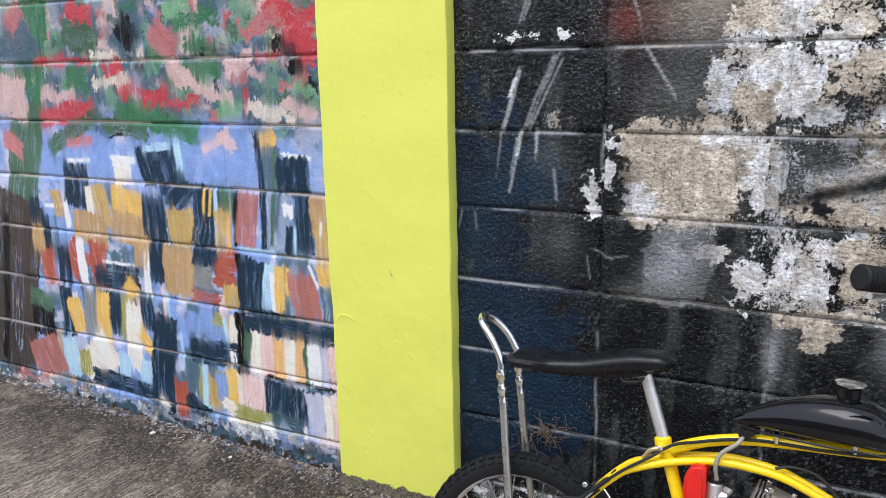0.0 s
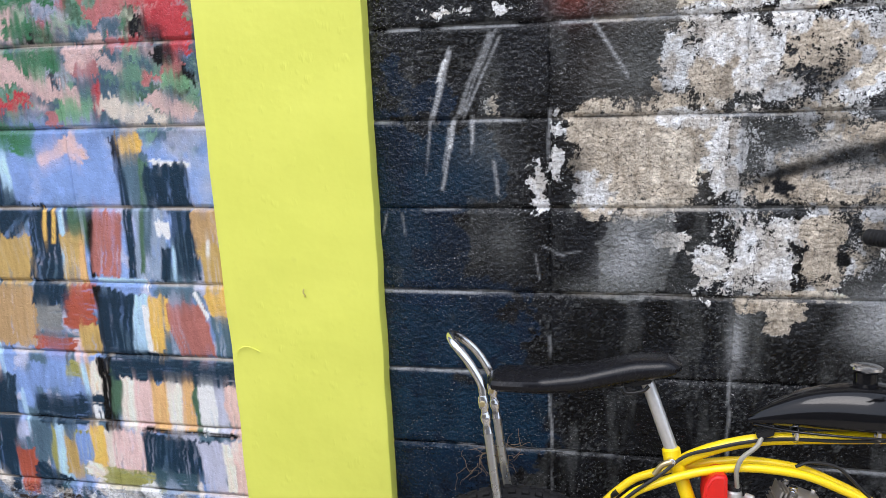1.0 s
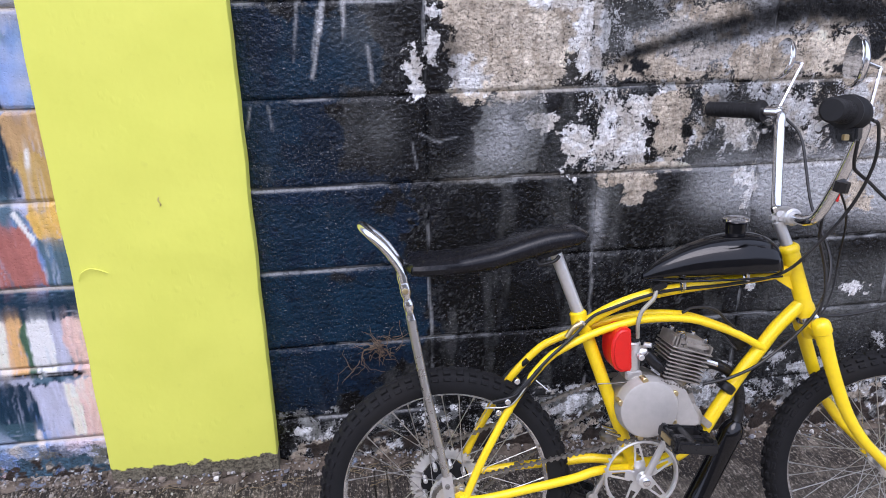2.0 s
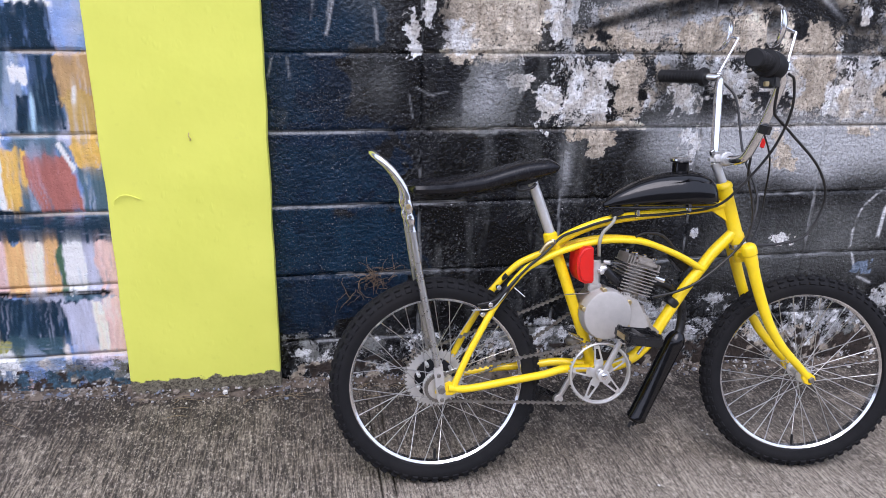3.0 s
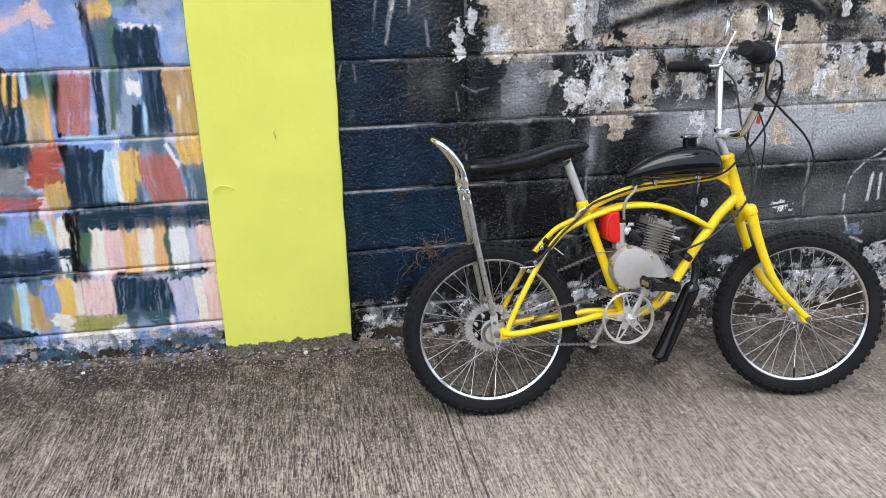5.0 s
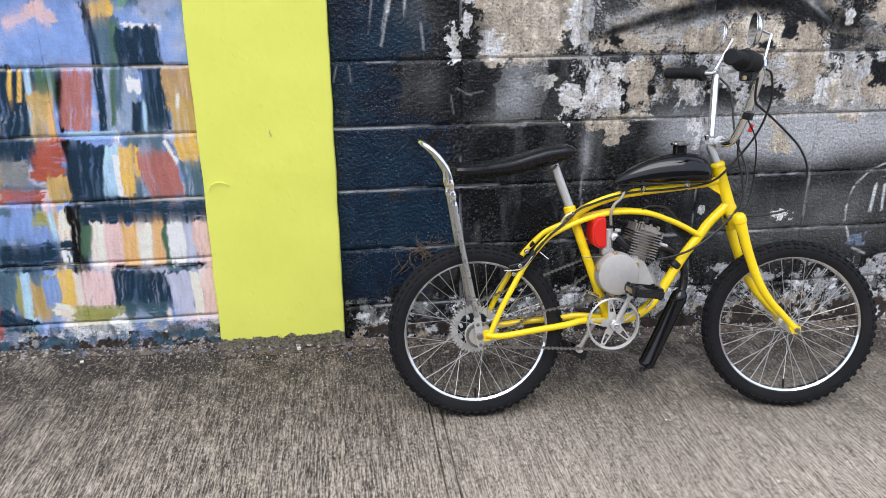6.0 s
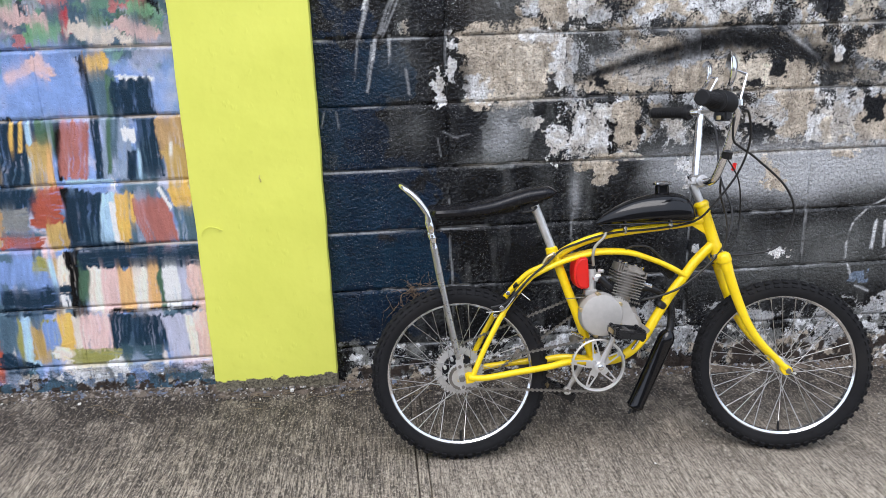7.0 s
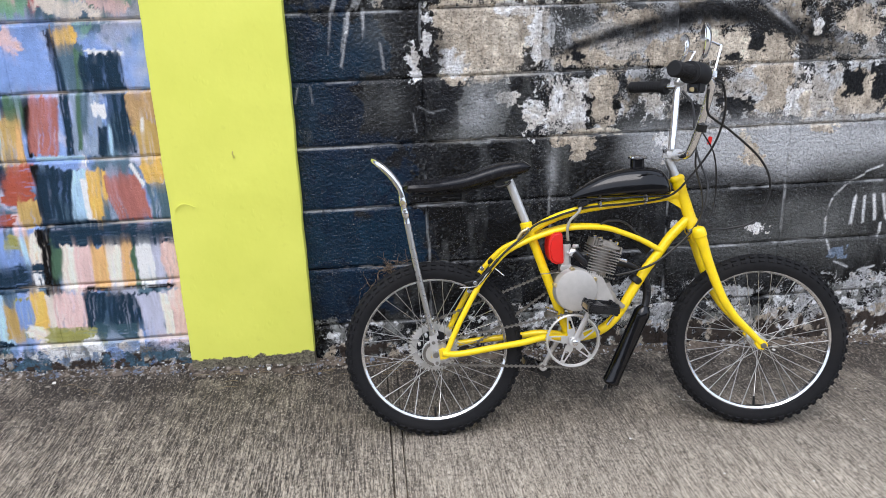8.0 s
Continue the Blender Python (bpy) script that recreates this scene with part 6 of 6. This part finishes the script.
for k, (g0, d, s) in enumerate(((GN0, gd, 1),)):
    c = g0 - d * 0.026
    lever = part("brake_lever", rod(c - d * 0.010, c + d * 0.010, 0.0165), ALLOY, handlebar, "alloy brake lever")
    ahead = Vector((0, 0, 1)).cross(d).normalized() * s
    tip = c + ahead * -0.036
    if tip.x < c.x:
        ahead = -ahead
    part("lever_blade", tube([c + ahead * 0.012, c + ahead * 0.040 + Vector((0, 0, -0.010)), c + ahead * 0.046 + d * 0.050 + Vector((0, 0, -0.022)), c + ahead * 0.030 + d * 0.120 + Vector((0, 0, -0.028))], 0.0050), ALLOY, lever)
    part("adjuster", rod(c + ahead * 0.016 - d * 0.004, c + ahead * 0.034 - d * 0.030, 0.0042), CHROME, lever)


def mirror(foot, corner, centre, facing):
    """A round mirror on a thin bent arm."""
    f = Vector(facing).normalized()
    c = Vector(centre)
    m = part("mirror", turned(c - f * 0.016, c + f * 0.004, [(0, 0.012), (0.12, 0.028), (0.4, 0.041), (0.75, 0.045), (0.92, 0.046), (1.0, 0.044)], seg=36), CHROME, bike, "round chrome mirror on a bent arm")
    part("mirror_glass", turned(c + f * 0.0042, c + f * 0.0052, [(0, 0.0415), (1, 0.0412)], seg=36), MIRROR, m, "mirror glass")
    part("mirror_arm", tube([foot, Vector(foot) * 0.1 + Vector(corner) * 0.9, corner, Vector(corner) * 0.85 + c * 0.15, c - f * 0.014], 0.0032, per=5, seg=8), CHROME, m)
    part("mirror_clamp", rod(Vector(foot) - Vector((0, 0, 0.012)), Vector(foot) + Vector((0, 0, 0.006)), 0.008, seg=8), CHROME, m)


mirror((0.716, -0.172, 0.996), (0.738, -0.160, 1.066), (0.696, -0.152, 1.078), (-0.94, 0.22, 0.06))
mirror((0.752, 0.182, 0.996), (0.822, 0.222, 1.094), (0.792, 0.250, 1.106), (-0.96, 0.02, 0.20))

# cables
def cable(name, pts, r=0.0032, mat=None, text="black cable"):
    return part(name, tube(pts, r, per=8, seg=8), mat or CABLE, bike, text)


cable("throttle_cable", [(0.700, -0.175, 0.955), (0.712, -0.150, 0.900), (0.745, -0.120, 0.880), (0.820, -0.060, 0.848), (0.925, -0.020, 0.770), (0.965, 0.0, 0.690), (0.930, 0.010, 0.600), (0.860, 0.020, 0.575), (0.780, 0.020, 0.572)])
cable("brake_cable", [(0.728, -0.165, 0.978), (0.752, -0.150, 0.965), (0.772, -0.120, 0.900), (0.762, -0.080, 0.815), (0.712, -0.050, 0.730), (0.664, -0.024, 0.676), (0.560, -0.017, 0.656), (0.450, -0.016, 0.648), (0.385, -0.016, 0.635), (0.330, -0.017, 0.617), (0.285, -0.020, 0.600), (0.245, -0.036, 0.568), (0.200, -0.046, 0.534), (0.165, -0.050, 0.500)])
cable("clutch_cable", [(0.770, 0.180, 0.975), (0.792, 0.150, 0.930), (0.770, 0.060, 0.800), (0.782, 0.000, 0.700), (0.756, -0.026, 0.620), (0.716, -0.026, 0.560), (0.640, -0.024, 0.495), (0.575, -0.030, 0.468), (0.515, -0.030, 0.455)])
cable("switch_cable", [(0.700, -0.130, 0.860), (0.775, -0.05, 0.790), (0.815, 0.02, 0.700), (0.805, 0.02, 0.620), (0.760, 0.0, 0.565), (0.690, -0.005, 0.540), (0.640, -0.01, 0.525)], 0.0021)
cable("front_cable", [(0.720, -0.06, 0.795), (0.730, -0.04, 0.750), (0.752, -0.03, 0.690), (0.758, -0.03, 0.640), (0.748, -0.03, 0.590)], 0.0030)
cable("ignition_lead", [(0.474, -0.006, 0.598), (0.500, 0.0, 0.606), (0.545, 0.006, 0.600), (0.580, 0.008, 0.570), (0.606, 0.006, 0.545)], 0.0030)
cable("cable_tie", [(0.706, -0.132, 0.868), (0.704, -0.128, 0.850)], 0.0145, SATIN, "black tape round the bar")
part("cable_tag", brick((0.782, -0.004, 0.826), (0.010, 0.006, 0.022), Matrix.Rotation(radians(12), 3, "Y")), RED, bike, "small red tag on a cable")

# rear brake and seat clamp
caliper = part("brake_caliper", tube([(0.170, -0.030, 0.500), (0.140, -0.050, 0.470), (0.112, -0.046, 0.440), (0.098, -0.034, 0.432)], 0.0085, flat=0.7), SATIN, bike, "black and alloy rear caliper brake")
part("caliper_arm", tube([(0.170, 0.030, 0.500), (0.140, 0.050, 0.470), (0.112, 0.046, 0.440), (0.098, 0.034, 0.432)], 0.0065, flat=0.7), SATIN, caliper)
for p, q in (((0.130, -0.060, 0.488), (0.130, -0.046, 0.488)), ((0.112, -0.060, 0.448), (0.112, -0.044, 0.448)), ((0.096, -0.052, 0.424), (0.096, -0.036, 0.424))):
    part("caliper_bolt", rod(p, q, 0.006, seg=8), CHROME, caliper)
part("brake_wire", tube([(0.172, -0.034, 0.498), (0.150, -0.056, 0.480), (0.128, -0.060, 0.452), (0.110, -0.056, 0.438), (0.070, -0.048, 0.434)], 0.0016), STEEL, caliper)
part("brake_lever_arm", tube([(0.176, -0.052, 0.512), (0.150, -0.056, 0.484), (0.126, -0.054, 0.458), (0.084, -0.050, 0.446)], 0.0048, flat=0.8), SATIN, caliper, "black brake arm")
part("wire_end", rod((0.168, -0.048, 0.486), (0.192, -0.056, 0.466), 0.0018), CHROME, caliper)
part("binder_bolt", rod((0.262, -0.030, 0.588), (0.262, 0.026, 0.588), 0.0075), CHROME, bike)
part("binder_lever", tube([(0.262, -0.027, 0.590), (0.246, -0.028, 0.582), (0.234, -0.026, 0.562)], 0.0055), BRASS, bike)


# ---------------------------------------------------------------- foot of the wall, unseen wall added for darker reflections
def footing():
    """A rough lip of dirt and broken mortar where the wall meets the pavement."""
    bm = bmesh.new()
    rows = []
    for i in range(int(4.9 / 0.012)):
        x = -2.45 + i * 0.012
        g = ground_z(x)
        n1, n2, n3 = noise.noise((x * 6, 1, 0)), noise.noise((x * 25, 2, 0)), noise.noise((x * 70, 3, 0))
        tall = 0.013 + 0.008 * n1 + 0.010 * n2 + 0.008 * n3 + (0.005 if -0.42 < x < 0.02 else 0)
        deep = 0.034 + 0.014 * noise.noise((x * 5, 4, 0)) + 0.012 * noise.noise((x * 30, 5, 0))
        row = []
        for f, h in ((0.0, 1.0), (0.25, 0.85), (0.55, 0.5), (0.85, 0.15), (1.15, -0.2)):
            j = 0.005 * noise.noise((x * 60, f * 9, 7))
            row.append(bm.verts.new((x, 0.004 - (deep + (0.035 if -0.42 < x < 0.02 else 0)) * f + j, g + tall * h + j)))
        rows.append(row)
    for a, b in zip(rows, rows[1:]):
        for k in range(4):
            bm.faces.new((a[k], b[k], b[k + 1], a[k + 1]))
    bmesh.ops.recalc_face_normals(bm, faces=bm.faces)
    return bm


m = Nodes("dirt_and_mortar")
v = m.world_coords()
a, b, c = m.noise(v, 18, 6, 0.7), m.noise(v, 90, 5, 0.7), m.noise(v, 45, 4, 0.6)
base_col = m.mix(m.grey(a, 0.38, 0.62), lin(54, 46, 38), lin(112, 100, 88))
drips = m.mix(m.grey(m.noise(v, 9, 4, 0.6), 0.47, 0.53), lin(110, 126, 152), lin(178, 168, 160))
apart = m.n("ShaderNodeSeparateXYZ")
m.link(v, apart.inputs[0])
under_mural = m.n("ShaderNodeMapRange")
m.link(apart.outputs[0], under_mural.inputs[0])
under_mural.inputs[1].default_value, under_mural.inputs[2].default_value = -0.30, -0.50
base_col = m.mix(m.mix(under_mural.outputs[0], (0, 0, 0), m.grey(c, 0.50, 0.62, 0, 0.75)), base_col, drips)
base_col = m.mix(m.grey(c, 0.64, 0.69, 0, 0.8), base_col, lin(206, 204, 200))
base_col = m.mix(m.grey(b, 0.45, 0.36, 0, 0.7), base_col, lin(40, 35, 30))
m.bump(b, 0.7, 0.004)
DIRT = m.set(Base_Color=base_col, Roughness=0.95)
tagged(part("trim", footing(), DIRT), "rough lip of dirt and broken mortar along the wall", "trim", kind="structure")
# unseen wall behind the camera, added to darken low reflections in the gloss
tagged(part("unseen_wall", box_bm(-30, 30, -14.3, -14.0, -0.3, 5.0), worn("unseen_wall_grey", lin(120, 116, 110), 0.9, scale=4)), "unseen plain wall added to darken reflections", "wall", kind="structure")

# ---------------------------------------------------------------- loose bits
rnd = random.Random(4)


def crumbs(n):
    """Broken bits of plaster and paint lying on the lip, thick in places and thin in others."""
    bm = bmesh.new()
    for _ in range(n):
        x = rnd.uniform(-1.9, 2.2)
        if noise.noise((x * 7, 9, 0)) < rnd.uniform(-0.5, 0.35):
            continue
        under = 0.035 if -0.42 < x < 0.02 else 0
        f = rnd.random() ** 1.4
        r = rnd.uniform(0.0015, 0.0042) * (2.0 if rnd.random() < 0.05 else 1)
        at = Vector((x, -0.008 - under - 0.050 * f * f, ground_z(x) + 0.018 * (1 - f) + r * 0.1))
        turn = Matrix.Rotation(rnd.uniform(0, 6.28), 3, "Z") @ Matrix.Rotation(rnd.uniform(-0.6, 0.6), 3, "X")
        top = [bm.verts.new(at + turn @ Vector((r * rnd.uniform(0.6, 1.4) * math.cos(a), r * rnd.uniform(0.5, 1.1) * math.sin(a), r * rnd.uniform(0.25, 0.5)))) for a in (0.2, 1.5, 2.8, 4.0, 5.2)]
        low = [bm.verts.new(v.co + Vector(((v.co.x - at.x) * 0.2, (v.co.y - at.y) * 0.2, -r * 0.8))) for v in top]
        bm.faces.new(top)
        for k in range(5):
            bm.faces.new((top[k], low[k], low[(k + 1) % 5], top[(k + 1) % 5]))
    return bm


m = Nodes("plaster_crumbs")
gi_node = m.n("ShaderNodeNewGeometry")
tones = m.ramp(gi_node.outputs["Random Per Island"], (0.0, lin(66, 57, 48)), (0.35, lin(120, 108, 95)), (0.6, lin(164, 156, 146)), (0.84, lin(112, 122, 140)), (0.95, lin(206, 203, 196)))
CRUMB = m.set(Base_Color=m.mix(m.grey(m.noise(m.world_coords(), 120, 4), 0.4, 0.7, 0, 0.5), tones, lin(70, 62, 54)), Roughness=0.95)
tagged(part("crumbs", crumbs(3600), CRUMB, smooth=False), "crumbs of broken plaster and old paint along the wall", "rubble", kind="stuff")


def pebble(r):
    bm = bmesh.new()
    bmesh.ops.create_icosphere(bm, subdivisions=1, radius=r)
    k = rnd.random() * 50
    for v in bm.verts:
        v.co *= 1 + 0.5 * noise.noise(v.co * (0.9 / r) + Vector((k, 0, 0)))
        v.co.z *= 0.55
    return bm


WHITE_CHIP = worn("paint_chip", lin(222, 220, 214), 0.8)
for k in range(34):
    x = rnd.uniform(-1.3, 2.1)
    y = -0.045 - abs(rnd.gauss(0, 0.025)) - (0.04 if -0.42 < x < 0.02 else 0)
    r = rnd.uniform(0.003, 0.008) if k > 2 else 0.012
    p = part("stone", pebble(r), WHITE_CHIP if k % 6 == 0 else STONE, None, smooth=False)
    p.location = (x, y, ground_z(x) + r * 0.35)
    tagged(p, "pale chip of broken mortar lying by the wall" if k % 6 == 0 else "small grey stone lying at the foot of the wall", "stone", "stones along the wall")
for k in range(16):
    x, y = rnd.uniform(0.4, 1.9), rnd.uniform(-1.0, -0.2)
    p = part("stone", pebble(rnd.uniform(0.002, 0.0045)), WHITE_CHIP, None, smooth=False)
    p.location = (x, y, ground_z(x) + 0.001)
    tagged(p, "tiny pale pebble on the concrete pavement", "stone", "pebbles on the pavement")


def straws(n, xr, yr):
    bm = bmesh.new()
    for _ in range(n):
        x, y = rnd.uniform(*xr), -0.04 - abs(rnd.gauss(0, yr))
        a, l = rnd.uniform(-0.9, 0.9), rnd.uniform(0.02, 0.07)
        z = ground_z(x)
        d = Vector((math.cos(a), math.sin(a), 0)) * l
        p = Vector((x, y, z + 0.003))
        tube([p, p + d * 0.5 + Vector((0, 0, rnd.uniform(0.0, 0.006))), p + d], 0.0008, bm, 3, 5)
    return bm


tagged(part("straw", straws(46, (-0.4, 0.5), 0.04), STRAW), "dry grass straws scattered along the wall", "straw", kind="stuff")
tagged(part("straw", straws(16, (-2.0, -0.5), 0.08), STRAW), "dry grass straws scattered along the wall", "straw", kind="stuff")


# a dead creeper on the wall behind the rear wheel
def creeper():
    bm = bmesh.new()

    def grow(p, d, n, r, depth):
        pts = [Vector(p)]
        for _ in range(n):
            d = (d + Vector((rnd.gauss(0, 0.45), 0, rnd.gauss(0, 0.45)))).normalized()
            q = pts[-1] + d * 0.012
            q.y = -0.006 - 0.012 * rnd.random()
            pts.append(q)
            if depth and rnd.random() < 0.35:
                grow(q, Vector((rnd.uniform(-1, 1), 0, rnd.uniform(-1, 0.4))), rnd.randint(3, 8), r * 0.6, depth - 1)
        tube(pts, (r, r * 0.4), bm, 2, 5)

    grow((0.272, -0.01, 0.336), Vector((-0.5, 0, -0.8)), 9, 0.0014, 1)
    grow((0.225, -0.01, 0.300), Vector((-0.3, 0, -1)), 9, 0.0011, 1)
    for _ in range(46):
        p = Vector((0.285 + rnd.gauss(0, 0.018), -0.012 - 0.012 * rnd.random(), 0.338 + rnd.gauss(0, 0.010)))
        grow(p, Vector((rnd.uniform(-1, 1), 0, rnd.uniform(-1, 0.6))), rnd.randint(2, 5), 0.0010, 0)
    return bm


tagged(part("dead_creeper", creeper(), ROOT), "tuft of dry brown roots clinging to the dark wall", "dead plant")

# a peeling curl and a hairline crack on the pier
bm = tube([(-0.386, -0.0415, 0.575), (-0.378, -0.0425, 0.592), (-0.360, -0.0425, 0.602), (-0.342, -0.0425, 0.600), (-0.320, -0.0415, 0.590)], 0.0013, seg=6)
tagged(part("paint_curl", bm, LIME), "thin curl of peeling lime yellow paint", "paint flake")
bm = tube([(-0.186, -0.042, 0.760), (-0.188, -0.0445, 0.752), (-0.183, -0.0445, 0.744), (-0.186, -0.042, 0.739)], 0.0012, seg=6)
tagged(part("paint_curl", bm, BRASS), "small brown loose flake on the yellow pier", "paint flake")
